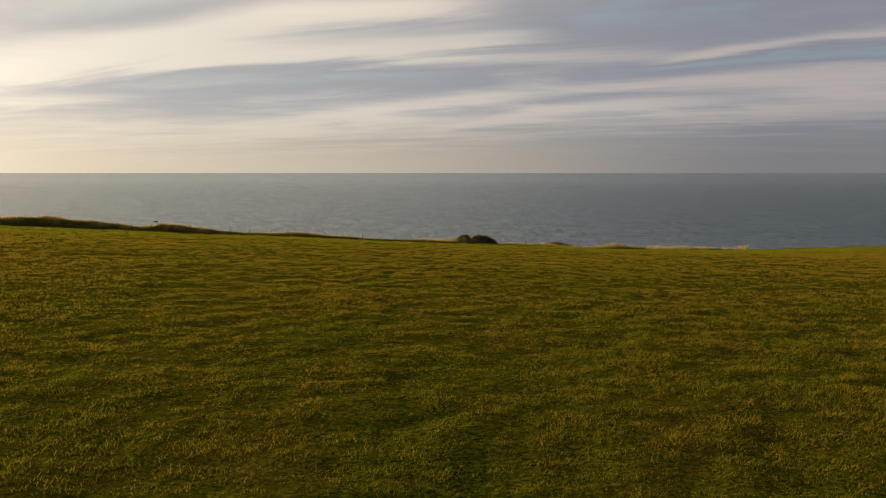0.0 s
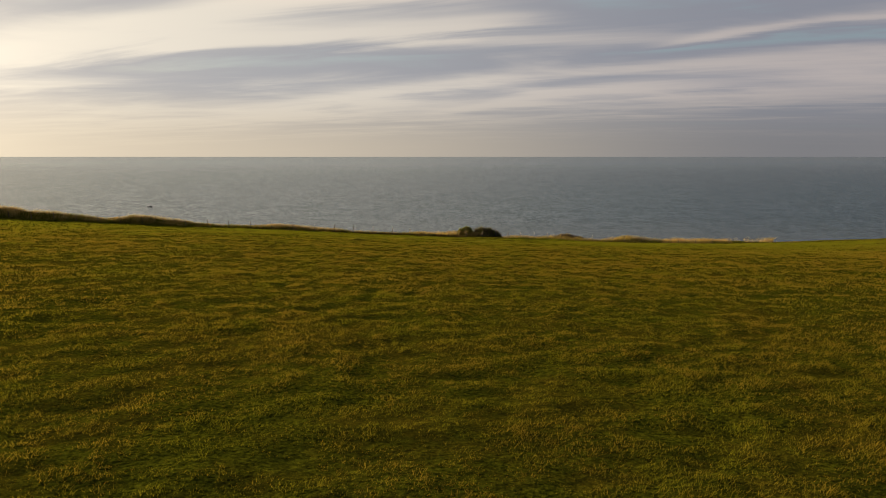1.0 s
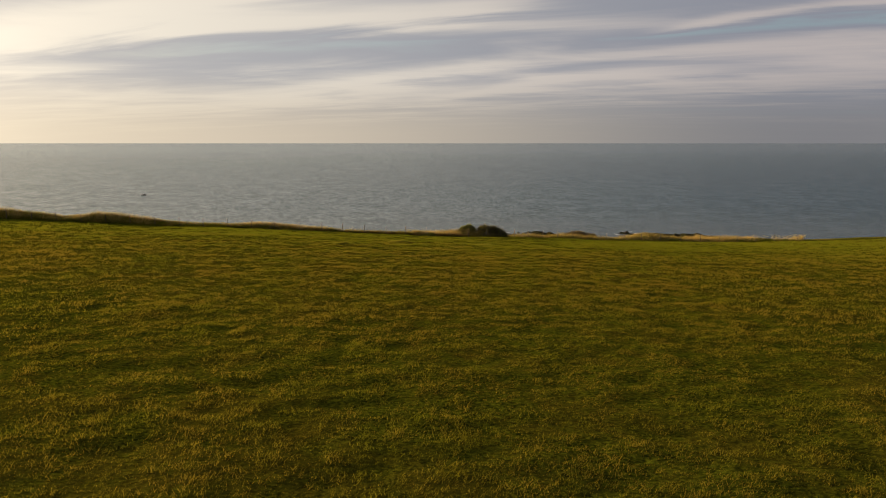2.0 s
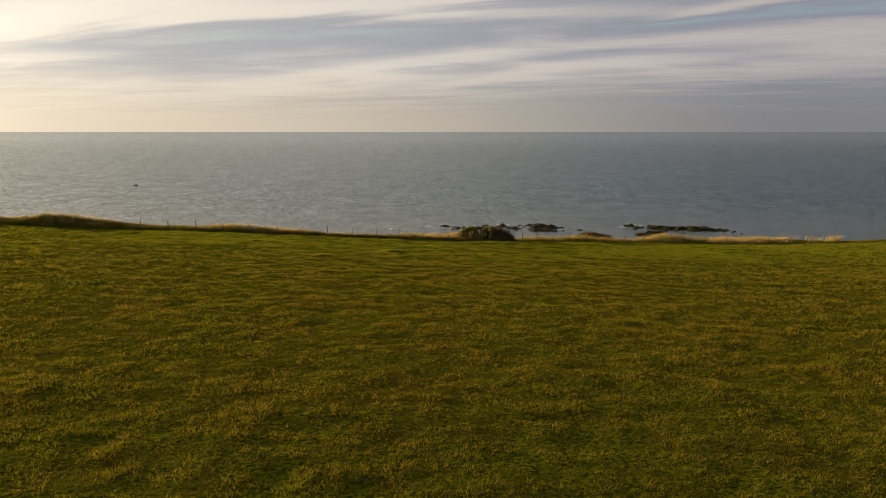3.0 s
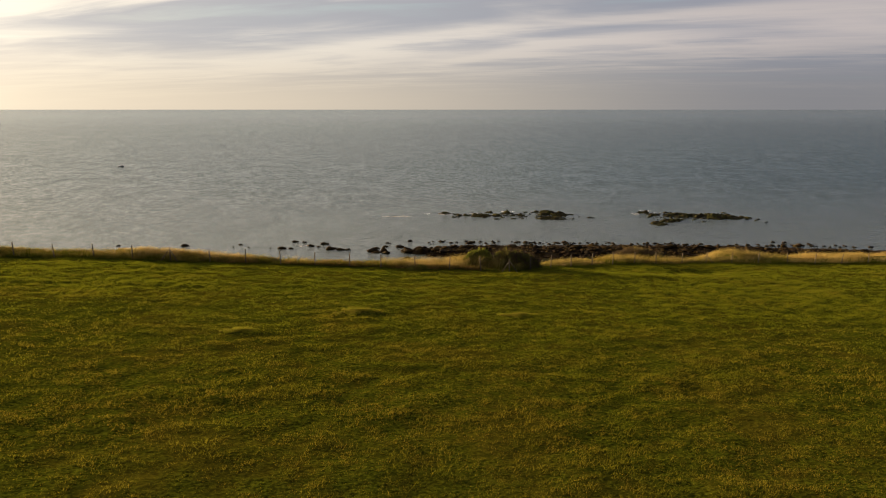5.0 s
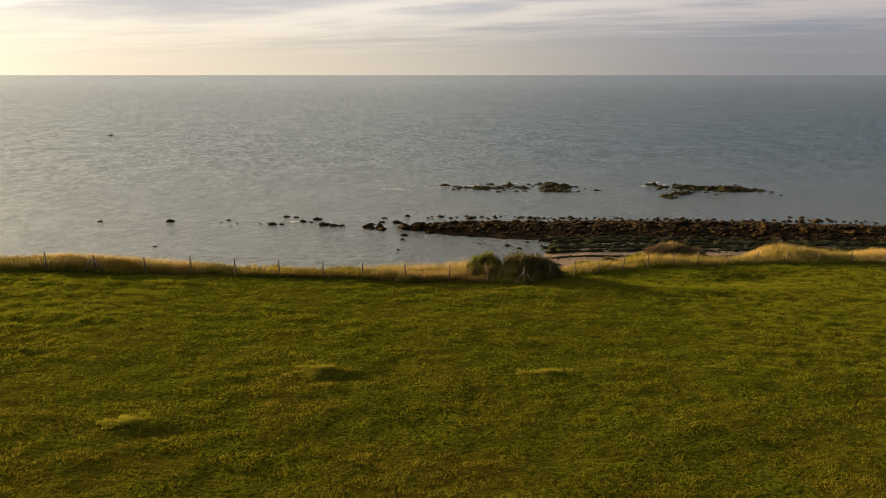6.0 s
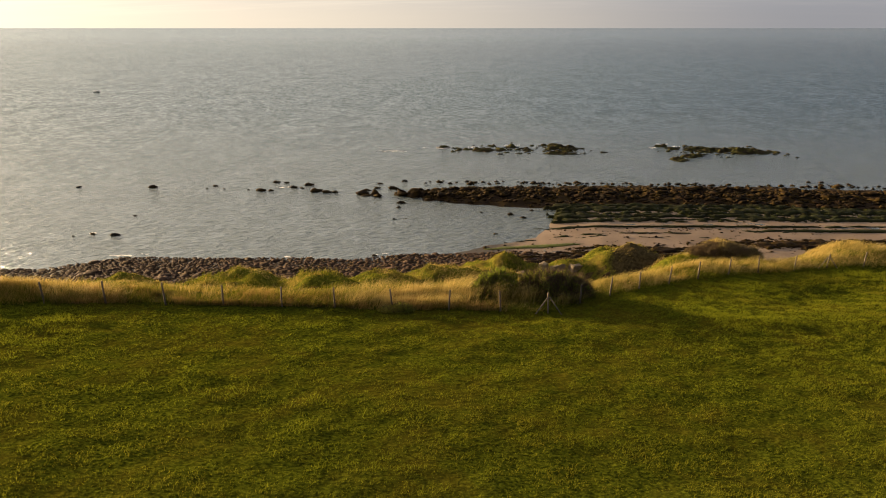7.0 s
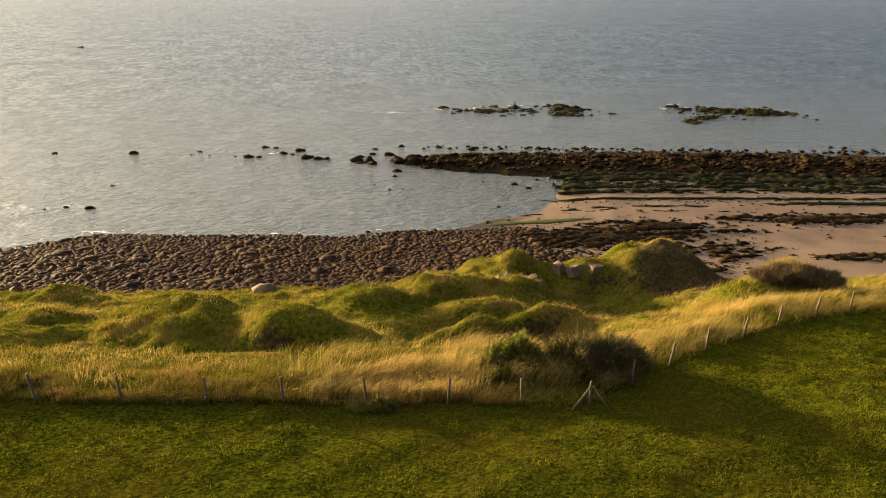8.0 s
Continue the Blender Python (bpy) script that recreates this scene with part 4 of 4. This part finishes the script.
# ---- the fence ----
def post_bm(length, r, seed):
    """A round wooden post with a bevelled top, slightly crooked, standing on its foot at z = 0."""
    rng = random.Random(seed)
    bm = bmesh.new()
    rings = []
    for z, k in ((-0.12, 1.05), (0.3, 1.0), (0.75, 0.96), (length - 0.03, 0.92), (length, 0.72)):
        ox, oy = rng.uniform(-0.008, 0.008), rng.uniform(-0.008, 0.008)
        rings.append([bm.verts.new((ox + r * k * math.cos(a * math.pi / 4) * rng.uniform(0.94, 1.06), oy + r * k * math.sin(a * math.pi / 4), z)) for a in range(8)])
    for lo, hi in zip(rings, rings[1:]):
        for a in range(8):
            bm.faces.new((lo[a], lo[(a + 1) % 8], hi[(a + 1) % 8], hi[a]))
    bm.faces.new(rings[-1])
    bm.faces.new(rings[0][::-1])
    return bm


def strut_bm(foot, head, r):
    """A sloping round pole from foot to head."""
    bm = bmesh.new()
    way = (Vector(head) - Vector(foot))
    m = Matrix.Translation((Vector(foot) + Vector(head)) / 2) @ way.to_track_quat("Z", "Y").to_matrix().to_4x4()
    bmesh.ops.create_cone(bm, cap_ends=True, segments=8, radius1=r * 1.05, radius2=r * 0.9, depth=way.length, matrix=m)
    return bm


def build_fences():
    rng = random.Random(4)
    left = [(6.5, 102.77), (4.0, 102.75)] + [(1.28, None), (-1.66, None), (-4.62, None), (-7.3, None), (-10.24, None), (-13.1, None), (-16.0, None), (-18.95, None)] + [(-22.18 - 3.1 * i, None) for i in range(0, 22)]
    right = [(8.6, 104.5), (10.69, 106.14), (12.93, 107.79), (15.25, 109.13), (17.72, 110.65), (20.25, 111.78), (22.9, 112.98), (25.96, 113.95), (29.0, 115.07), (31.9, 115.35), (35.1, 115.97)] + [(38.5, 116.3), (41.9, 116.9)] + [(45.0 + 3.15 * i, None) for i in range(0, 4)]
    shared = [None] * 5
    for name, row, braces, label in (("fence", left, {0, 10, 24}, "old wooden post fence along the pasture's seaward edge"), ("fence", right, {8}, "weathered wooden post fence climbing beside long dry grass")):
        x0, y0 = row[0][0], row[0][1]
        base = empty(name, x0, y0, land_at(x0, y0))
        tagged(base, label, "fence")
        for i, (x, y) in enumerate(row):
            y = float(fence_y(x)) if y is None else y
            k = rng.randrange(5)
            tall = rng.uniform(0.94, 1.04)
            lean = pose(0, 0, 0, rng.gauss(0, 2.2), rng.gauss(0, 2.2), rng.uniform(0, 360))
            z = land_at(x, y)
            if shared[k] is None:
                ob = part("post", post_bm(1.2, 0.048, 30 + k), WOOD, base)
                shared[k] = ob.data
            else:
                ob = new("post", shared[k])
                ob.parent = base
            ob.matrix_parent_inverse = base.matrix_world.inverted()
            ob.matrix_basis = Matrix.Translation((x, y, z)) @ lean @ Matrix.Diagonal((1, 1, tall, 1))
            if i in braces:
                for side in (-1, 1):
                    fx, fy = x + side * 0.75, y - 0.25
                    s = part("brace", strut_bm((fx, fy, land_at(fx, fy) - 0.1), (x + side * 0.05, y - 0.03, z + 0.92), 0.038), WOOD, base)
                    s.matrix_parent_inverse = base.matrix_world.inverted()


build_fences()


# ---- shrubs ----
def twig_cloud(rng, n, cx, cy, cz, rx, ry, rz, size, droop=0.3, inner=0.55, up=0.4):
    """Small pointed leaves or twigs through a dome: n triangles with an uneven outline."""
    a, u = rng.uniform(0, 2 * math.pi, n), rng.uniform(0.0, 1.0, n)
    el = np.arcsin(u)
    shell = rng.uniform(inner, 1.0, n) ** 0.6
    bumpy = 1 + 0.22 * np.sin(3 * a + cx) * np.cos(4 * el + 1.7 * cy) + 0.14 * np.sin(7 * a + 2.1 * cy + 5 * el)
    r = shell * bumpy
    p = np.column_stack([cx + rx * r * np.cos(a) * np.cos(el), cy + ry * r * np.sin(a) * np.cos(el), cz + rz * r * np.sin(el)])
    d = np.column_stack([np.cos(a) * np.cos(el), np.sin(a) * np.cos(el), np.sin(el) + up]) + rng.normal(0, droop + 0.35, (n, 3))
    d /= np.linalg.norm(d, axis=1, keepdims=True)
    side = np.cross(d, rng.normal(0, 1, (n, 3)))
    side /= np.linalg.norm(side, axis=1, keepdims=True) + 1e-9
    long, wide = size[0] * rng.uniform(0.6, 1.4, (n, 1)), size[1] * rng.uniform(0.7, 1.3, (n, 1))
    v = np.stack([p - side * wide, p + side * wide, p + d * long], 1).reshape(-1, 3)
    return v, np.arange(3 * n).reshape(-1, 3)


def stems_bm(rng, cx, cy, cz, rx, ry, rz, count):
    bm = bmesh.new()
    for _ in range(count):
        a, lift = rng.uniform(0, 2 * math.pi), rng.uniform(0.25, 1.0)
        last, r = Vector((cx + 0.2 * rx * math.cos(a), cy + 0.2 * ry * math.sin(a), cz - 0.15)), 0.03
        for k in range(4):
            q = (k + 1) / 4
            nxt = Vector((cx + rx * 0.9 * q * math.cos(a) * (1.1 - 0.5 * lift) + rng.normal(0, 0.05), cy + ry * 0.9 * q * math.sin(a) * (1.1 - 0.5 * lift) + rng.normal(0, 0.05), cz + rz * 0.95 * lift * q**0.8))
            m = Matrix.Translation((last + nxt) / 2) @ (nxt - last).to_track_quat("Z", "Y").to_matrix().to_4x4()
            bmesh.ops.create_cone(bm, cap_ends=False, segments=5, radius1=r, radius2=r * 0.75, depth=(nxt - last).length * 1.05, matrix=m)
            last, r = nxt, r * 0.75
    return bm


def shrub(name, lobes, leaf_mat, twig_mat, leaves, twigs, leaf_size, twig_size, label, seed):
    rng = np.random.default_rng(seed)
    x0, y0 = lobes[0][0], lobes[0][1]
    base = empty(name, x0, y0, land_at(x0, y0))
    tagged(base, label, "shrub")
    sets = {"foliage": [], "twigwork": []}
    for cx, cy, rx, ry, rz in lobes:
        cz = land_at(cx, cy) - 0.05
        share = rx * ry / sum(l[2] * l[3] for l in lobes)
        sets["foliage"].append(twig_cloud(rng, int(leaves * share), cx, cy, cz, rx, ry, rz, leaf_size))
        sets["twigwork"].append(twig_cloud(rng, int(twigs * share), cx, cy, cz, rx * 0.97, ry * 0.97, rz * 0.95, twig_size, 0.25, 0.4, 0.9))
        ob = part("stem", stems_bm(rng, cx, cy, cz, rx, ry, rz, 14), twig_mat, base)
        ob.matrix_parent_inverse = base.matrix_world.inverted()
    for what, mat in (("foliage", leaf_mat), ("twigwork", twig_mat)):
        vs, fs, off = [], [], 0
        for v, f in sets[what]:
            vs.append(v)
            fs.append(f + off)
            off += len(v)
        ob = new(what, mesh_np(what, np.concatenate(vs), np.concatenate(fs), mat))
        ob.parent, ob.matrix_parent_inverse = base, base.matrix_world.inverted()
    return base


shrub("shrub", [(4.1, 105.2, 1.15, 0.95, 1.42), (3.3, 105.0, 0.75, 0.7, 0.95)], LEAF, DARK_TWIG, 16000, 5000, (0.15, 0.028), (0.45, 0.010), "dense dark green shrub behind the fence posts", 21)
shrub("shrub", [(6.5, 105.3, 1.3, 1.1, 1.52), (7.7, 105.6, 1.1, 1.1, 1.3), (8.7, 106.1, 0.8, 0.8, 0.85)], LEAF, DARK_TWIG, 20000, 14000, (0.15, 0.028), (0.6, 0.012), "wide dark shrub with bare tangled stems in front", 22)
shrub("scrub_bush", [(22.2, 117.6, 1.7, 1.1, 0.8), (23.9, 117.5, 1.6, 1.1, 0.7), (20.9, 117.9, 1.0, 0.8, 0.55)], SCRUB, SCRUB, 16000, 14000, (0.10, 0.018), (0.4, 0.010), "brown leafless scrub bush on grassy bank", 23)
shrub("weed_clump", [(-1.2, 102.4, 0.6, 0.35, 0.34), (-1.9, 102.3, 0.4, 0.3, 0.2)], LEAF, SCRUB, 2600, 700, (0.12, 0.03), (0.3, 0.012), "low weeds and dead stalks at fence foot", 24)


# ---- the boat ----
def build_boat():
    base = empty("fishing_boat", -253.8, 545.7, SEA, 4)
    base.scale = (0.66, 0.66, 0.66)
    tagged(base, "small open fishing boat with a low cabin, far out", "boat")
    hull_paint, cabin_paint, dark = paint_material("hull_paint", (0.16, 0.15, 0.14)), paint_material("cabin_paint", (0.35, 0.33, 0.30)), paint_material("dark_glass", (0.03, 0.03, 0.035), 0.2)
    bm = bmesh.new()
    rings = []
    for x, w, keel, top in ((-3.2, 0.85, -0.1, 0.75), (-1.5, 1.05, -0.3, 0.72), (0.5, 1.05, -0.3, 0.8), (2.2, 0.7, -0.2, 1.0), (3.4, 0.06, 0.2, 1.25)):
        rings.append([bm.verts.new(c) for c in ((x, -w, top), (x, -w * 0.75, 0.1), (x, 0, keel), (x, w * 0.75, 0.1), (x, w, top), (x, w * 0.86, top - 0.02), (x, 0, 0.25), (x, -w * 0.86, top - 0.02))])
    for a, b in zip(rings, rings[1:]):
        for k in range(8):
            bm.faces.new((a[k], b[k], b[(k + 1) % 8], a[(k + 1) % 8]))
    bm.faces.new(rings[0])
    bm.faces.new(rings[-1][::-1])
    part("hull", bm, hull_paint, base)
    bm = bmesh.new()
    bmesh.ops.create_cube(bm, size=1, matrix=Matrix.Translation((0.9, 0, 1.15)) @ Matrix.Diagonal((1.5, 1.3, 1.2, 1)))
    bmesh.ops.bevel(bm, geom=bm.edges[:], offset=0.08, segments=2, affect="EDGES")
    cabin = part("cabin", bm, cabin_paint, base)
    bm = bmesh.new()
    bmesh.ops.create_cube(bm, size=1, matrix=Matrix.Translation((0.95, 0, 1.45)) @ Matrix.Diagonal((1.53, 1.02, 0.34, 1)))
    part("window_band", bm, dark, cabin)
    bm = bmesh.new()
    bmesh.ops.create_cone(bm, cap_ends=True, segments=6, radius1=0.04, radius2=0.025, depth=1.6, matrix=Matrix.Translation((0.4, 0, 2.4)))
    part("mast", bm, dark, base)
    for ob in base.children_recursive:
        ob.matrix_parent_inverse = Matrix()


build_boat()


# ---- grass ----
def blades_mesh(name, x, y, h, w, lean, wind, rng, mat, bent=False, lift=-0.02):
    """Blades of grass on the ground: single pointed triangles, or bent blades of three."""
    n = len(x)
    z = land(x, y) + lift
    p = np.column_stack([x, y, z])
    a = rng.uniform(0, 2 * math.pi, n)
    side = np.column_stack([np.cos(a), np.sin(a), np.zeros(n)]) * (w / 2)[:, None]
    b = rng.uniform(0, 2 * math.pi, n)
    over = np.column_stack([np.cos(b) * lean + wind, np.sin(b) * lean - 0.2 * wind, np.ones(n)]) * h[:, None]
    if not bent:
        v = np.stack([p - side, p + side, p + over], 1).reshape(-1, 3)
        f = np.arange(3 * n).reshape(-1, 3)
    else:
        mid = p + over * np.array([0.35, 0.35, 0.62])
        tip = p + over * np.array([1.25, 1.25, 0.97])
        v = np.stack([p - side, p + side, mid - side * 0.8, mid + side * 0.8, tip], 1).reshape(-1, 3)
        i = 5 * np.arange(n)[:, None]
        f = np.concatenate([i + np.array([[0, 1, 3]]), i + np.array([[0, 3, 2]]), i + np.array([[2, 3, 4]])], 1).reshape(-1, 3)
    return mesh_np(name, v, f, mat)


def clumped(rng, cx, cy, each, spread):
    n = len(cx)
    x = np.repeat(cx, each) + rng.normal(0, 1, n * each) * np.repeat(spread, each)
    y = np.repeat(cy, each) + rng.normal(0, 1, n * each) * np.repeat(spread, each) * 0.8
    return x, y


def tufts(x, y):
    """0 between the tufts of grazed grass, 1 on them."""
    return np.clip(0.5 + 1.05 * fbm(x / 0.75, y / 0.5, 27, 3, 0.65), 0, 1)


def build_pasture_grass():
    rng = np.random.default_rng(31)
    for count, each, lo, hi, y0, spread, high, wide in ((50000, 3, 15, 32, 86, 0.09, 0.095, 0.020), (240000, 3, 0, 16, 11, 0.06, 0.090, 0.0165), (105000, 3, 16, 42, 18, 0.09, 0.105, 0.029), (30000, 3, 42, 80, 52, 0.18, 0.14, 0.08)):
        cx = rng.uniform(lo, hi, count * 2) * rng.choice((-1, 1), count * 2)
        cy = rng.uniform(y0, 116, count * 2)
        s = cy - fence_y(cx)
        tuft = tufts(cx, cy)
        ok = (s < 0.3) & (np.abs(cx) < 3 + 0.78 * cy) & (rng.random(count * 2) < 0.8 + 0.25 * tuft)
        cx, cy = cx[ok][:count], cy[ok][:count]
        x, y = clumped(rng, cx, cy, each, np.full(len(cx), spread))
        far = 0.85 + 0.35 * smooth(fbm(x / 7, y / 4, 33, 3), -0.3, 0.5)
        h = high * (0.3 + 1.4 * tufts(x, y)) * far * rng.uniform(0.6, 1.3, len(x))
        for a, c in ((-4.3, 85.4), (5.2, 86.0), (-9.5, 80.5)):
            h = h + 0.12 * np.exp(-((x - a) ** 2 / 1.1 + (y - c) ** 2 / 0.45)) * rng.random(len(x))
        w = wide * rng.uniform(0.6, 1.4, len(x))
        name = "pasture_grass"
        ob = new(name, blades_mesh(name, x, y, h, w, 0.65, 0.25, rng, FIELD_BLADE))
        tagged(ob, "short tufted yellow-green grass of grazed pasture", "grass", kind="stuff")


def crest_grass(x):
    """How tall the dry grass stands along the bank."""
    return np.interp(x, (-80, -54, -50, -46, -41, -36, -30, -26, -22, -6, 2, 9, 14, 60), (1.1, 1.1, 0.6, 1.1, 1.0, 0.45, 0.4, 0.8, 0.8, 1.0, 1.65, 1.2, 1.0, 1.45))


def build_rank_grass():
    rng = np.random.default_rng(37)
    # long dry grass in a belt behind the fence
    n = 12000
    x = rng.uniform(-80, 60, n * 2)
    s = np.abs(rng.normal(0, 1, n * 2)) * 2.6 + 0.35
    reach = np.interp(x, (-80, -30, -8, 0, 8, 14, 60), (0.8, 0.6, 0.8, 1.25, 1.2, 1.9, 1.8))
    s = 0.35 + (s - 0.35) * reach
    y = fence_y(x) + s
    keep = rng.random(n * 2) < 0.05 + 0.9 * smooth(fbm(x / 3.5, y / 1.4, 51, 3), -0.25, 0.3)
    keep &= (x > -4) | ((rng.random(n * 2) < 0.5) & (fbm(x / 4.5, y / 1.6, 52, 2) > -0.15))
    cx, cy = x[keep][:n], y[keep][:n]
    bx, by = clumped(rng, cx, cy, 9, np.full(len(cx), 0.16))
    tall = 0.26 + 0.38 * smooth(fbm(bx / 5, by / 3, 53, 3), -0.4, 0.4)
    tall = tall * crest_grass(bx)
    h = tall * rng.uniform(0.6, 1.3, len(bx))
    ob = new("dry_grass", blades_mesh("dry_grass", bx, by, h, rng.uniform(0.007, 0.016, len(bx)), 0.34, 0.42, rng, STRAW_BLADE, bent=True))
    tagged(ob, "tall straw-coloured grass swaying along the fence", "grass", kind="stuff")
    # the same on the far end of the bank
    n = 2600
    x = rng.uniform(-85, -22, n * 2)
    s = np.abs(rng.normal(0, 1, n * 2)) * 1.3 + 0.4
    y = fence_y(x) + s
    keep = fbm(x / 4.5, y / 1.6, 54, 2) > -0.1
    bx, by = clumped(rng, x[keep][:n], y[keep][:n], 7, np.full(min(n, int(keep.sum())), 0.2))
    ob = new("dry_grass", blades_mesh("dry_grass", bx, by, 0.62 * crest_grass(bx) * rng.uniform(0.6, 1.3, len(bx)), rng.uniform(0.014, 0.028, len(bx)), 0.34, 0.4, rng, STRAW_BLADE, bent=True))
    tagged(ob, "golden grass along the crest of the bank", "grass", kind="stuff")
    bx, by = clumped(rng, rng.uniform(-85, -20, 7000), np.zeros(7000), 7, np.full(7000, 0.25))
    by = fence_y(bx) + np.abs(rng.normal(0, 1.6, len(bx))) - 0.2
    ob = new("rank_grass", blades_mesh("rank_grass", bx, by, 0.36 * rng.uniform(0.5, 1.4, len(bx)), rng.uniform(0.016, 0.034, len(bx)), 0.5, 0.3, rng, RANK_BLADE))
    tagged(ob, "rough olive grass covering the bank under the fence", "grass", kind="stuff")
    bx, by = clumped(rng, rng.uniform(-22, 4, 5200), np.zeros(5200), 6, np.full(5200, 0.25))
    by = fence_y(bx) + np.abs(rng.normal(0, 1.5, len(bx))) - 0.1
    keep = fbm(bx / 2.2, by / 1.2, 59, 3) > -0.18
    bx, by = bx[keep], by[keep]
    ob = new("dry_grass", blades_mesh("dry_grass", bx, by, 0.34 * rng.uniform(0.4, 1.35, len(bx)), rng.uniform(0.010, 0.022, len(bx)), 0.5, 0.45, rng, BROWN_BLADE, bent=True))
    tagged(ob, "brownish matted grass along the fence foot", "grass", kind="stuff")
    # a crown of the same grass round the scrub on the bank
    bx, by = 22.3 + 3.0 * rng.normal(0, 0.6, 5200), 119.5 + rng.normal(0, 0.75, 5200)
    ob = new("dry_grass", blades_mesh("dry_grass", bx, by, 0.55 * rng.uniform(0.6, 1.35, len(bx)), rng.uniform(0.010, 0.022, len(bx)), 0.3, 0.25, rng, STRAW_BLADE, bent=True))
    tagged(ob, "golden grass crowning the bank above brown scrub", "grass", kind="stuff")
    n = 6500
    x = rng.uniform(-40, 42, n * 3)
    y = fence_y(x) + 3 + rng.random(n * 3) ** 1.2 * 30
    keep = (fbm(x / 3.6, y / 2.2, 77, 3) > 0.12) & (np.abs(x) < 0.80 * (y - 80) + 4)
    bx, by = clumped(rng, x[keep][:n], y[keep][:n], 5, np.full(min(n, int(keep.sum())), 0.22))
    h = 0.32 * rng.uniform(0.5, 1.35, len(bx))
    ob = new("dry_grass", blades_mesh("dry_grass", bx, by, h, rng.uniform(0.006, 0.014, len(bx)), 0.5, 0.6, rng, STRAW_BLADE, bent=True))
    tagged(ob, "pale seeding grass stalks scattered over the hummocks", "grass", kind="stuff")
    # green and straw tussocks over the hummocks
    n = 54000
    x = rng.uniform(-62, 64, n)
    y = fence_y(x) + rng.uniform(0.01, 1.0, n) ** 1.35 * 54
    ok = (land(x, y, False) > SEA + 6) & (np.abs(x) < 0.80 * (y - 76) + 6)
    x, y = x[ok], y[ok]
    steep = np.hypot(land(x, y + 0.8, False) - land(x, y - 0.8, False), land(x + 0.8, y, False) - land(x - 0.8, y, False)) / 1.6
    scar = ((x - 24.8) / 4.8) ** 2 + ((y - 137.8) / 4.2) ** 2 + 0.5 * fbm(x, y, 58, 2) < 0.85
    ok = ~scar & (steep < 0.9 + 0.3 * rng.random(len(x))) | (~scar & (y < fence_y(x) + 20))
    x, y = x[ok], y[ok]
    bx, by = clumped(rng, x, y, 9, np.full(len(x), 0.15))
    near_fence = np.clip(1 - (by - fence_y(bx)) / 7, 0, 1)
    h = (0.13 + 0.20 * smooth(fbm(bx / 2.6, by / 2.0, 57, 3), -0.3, 0.4) + 0.10 * near_fence) * rng.uniform(0.6, 1.3, len(bx)) * np.repeat(rng.uniform(0.5, 1.6, len(x)), 9)
    ob = new("rank_grass", blades_mesh("rank_grass", bx, by, h, rng.uniform(0.014, 0.034, len(bx)), 0.5, 0.3, rng, RANK_BLADE))
    tagged(ob, "rough green and straw tussock grass on the hummocks", "grass", kind="stuff")


def build_tussocks():
    """Raised clumps of ungrazed grass in the pasture."""
    rng = np.random.default_rng(41)
    for cx, cy, rx, ry in ((-4.3, 85.4, 1.25, 0.8), (5.2, 86.0, 1.1, 0.58), (-9.5, 80.5, 0.9, 0.5)):
        n = 3600
        a, q = rng.uniform(0, 2 * math.pi, n), rng.random(n) ** 0.6
        ragged = 1.0 + 0.35 * np.sin(3 * a + cx) + 0.22 * np.sin(7 * a + 2 * cy)
        x, y = cx + rx * q * ragged * np.cos(a), cy + ry * q * ragged * np.sin(a)
        h = (0.17 - 0.09 * q * q) * rng.uniform(0.4, 1.25, n) * np.clip(0.75 + fbm(x / 0.5, y / 0.4, 63, 2), 0.3, 1.4)
        ob = new("grass_tussock", blades_mesh("grass_tussock", x, y, h, rng.uniform(0.015, 0.03, n), 0.6, 0.2, rng, TUSSOCK))
        tagged(ob, "bright raised tussock of long grass in grazed pasture", "grass tussock", "tussocks in the pasture")


build_pasture_grass()
build_tussocks()
build_rank_grass()
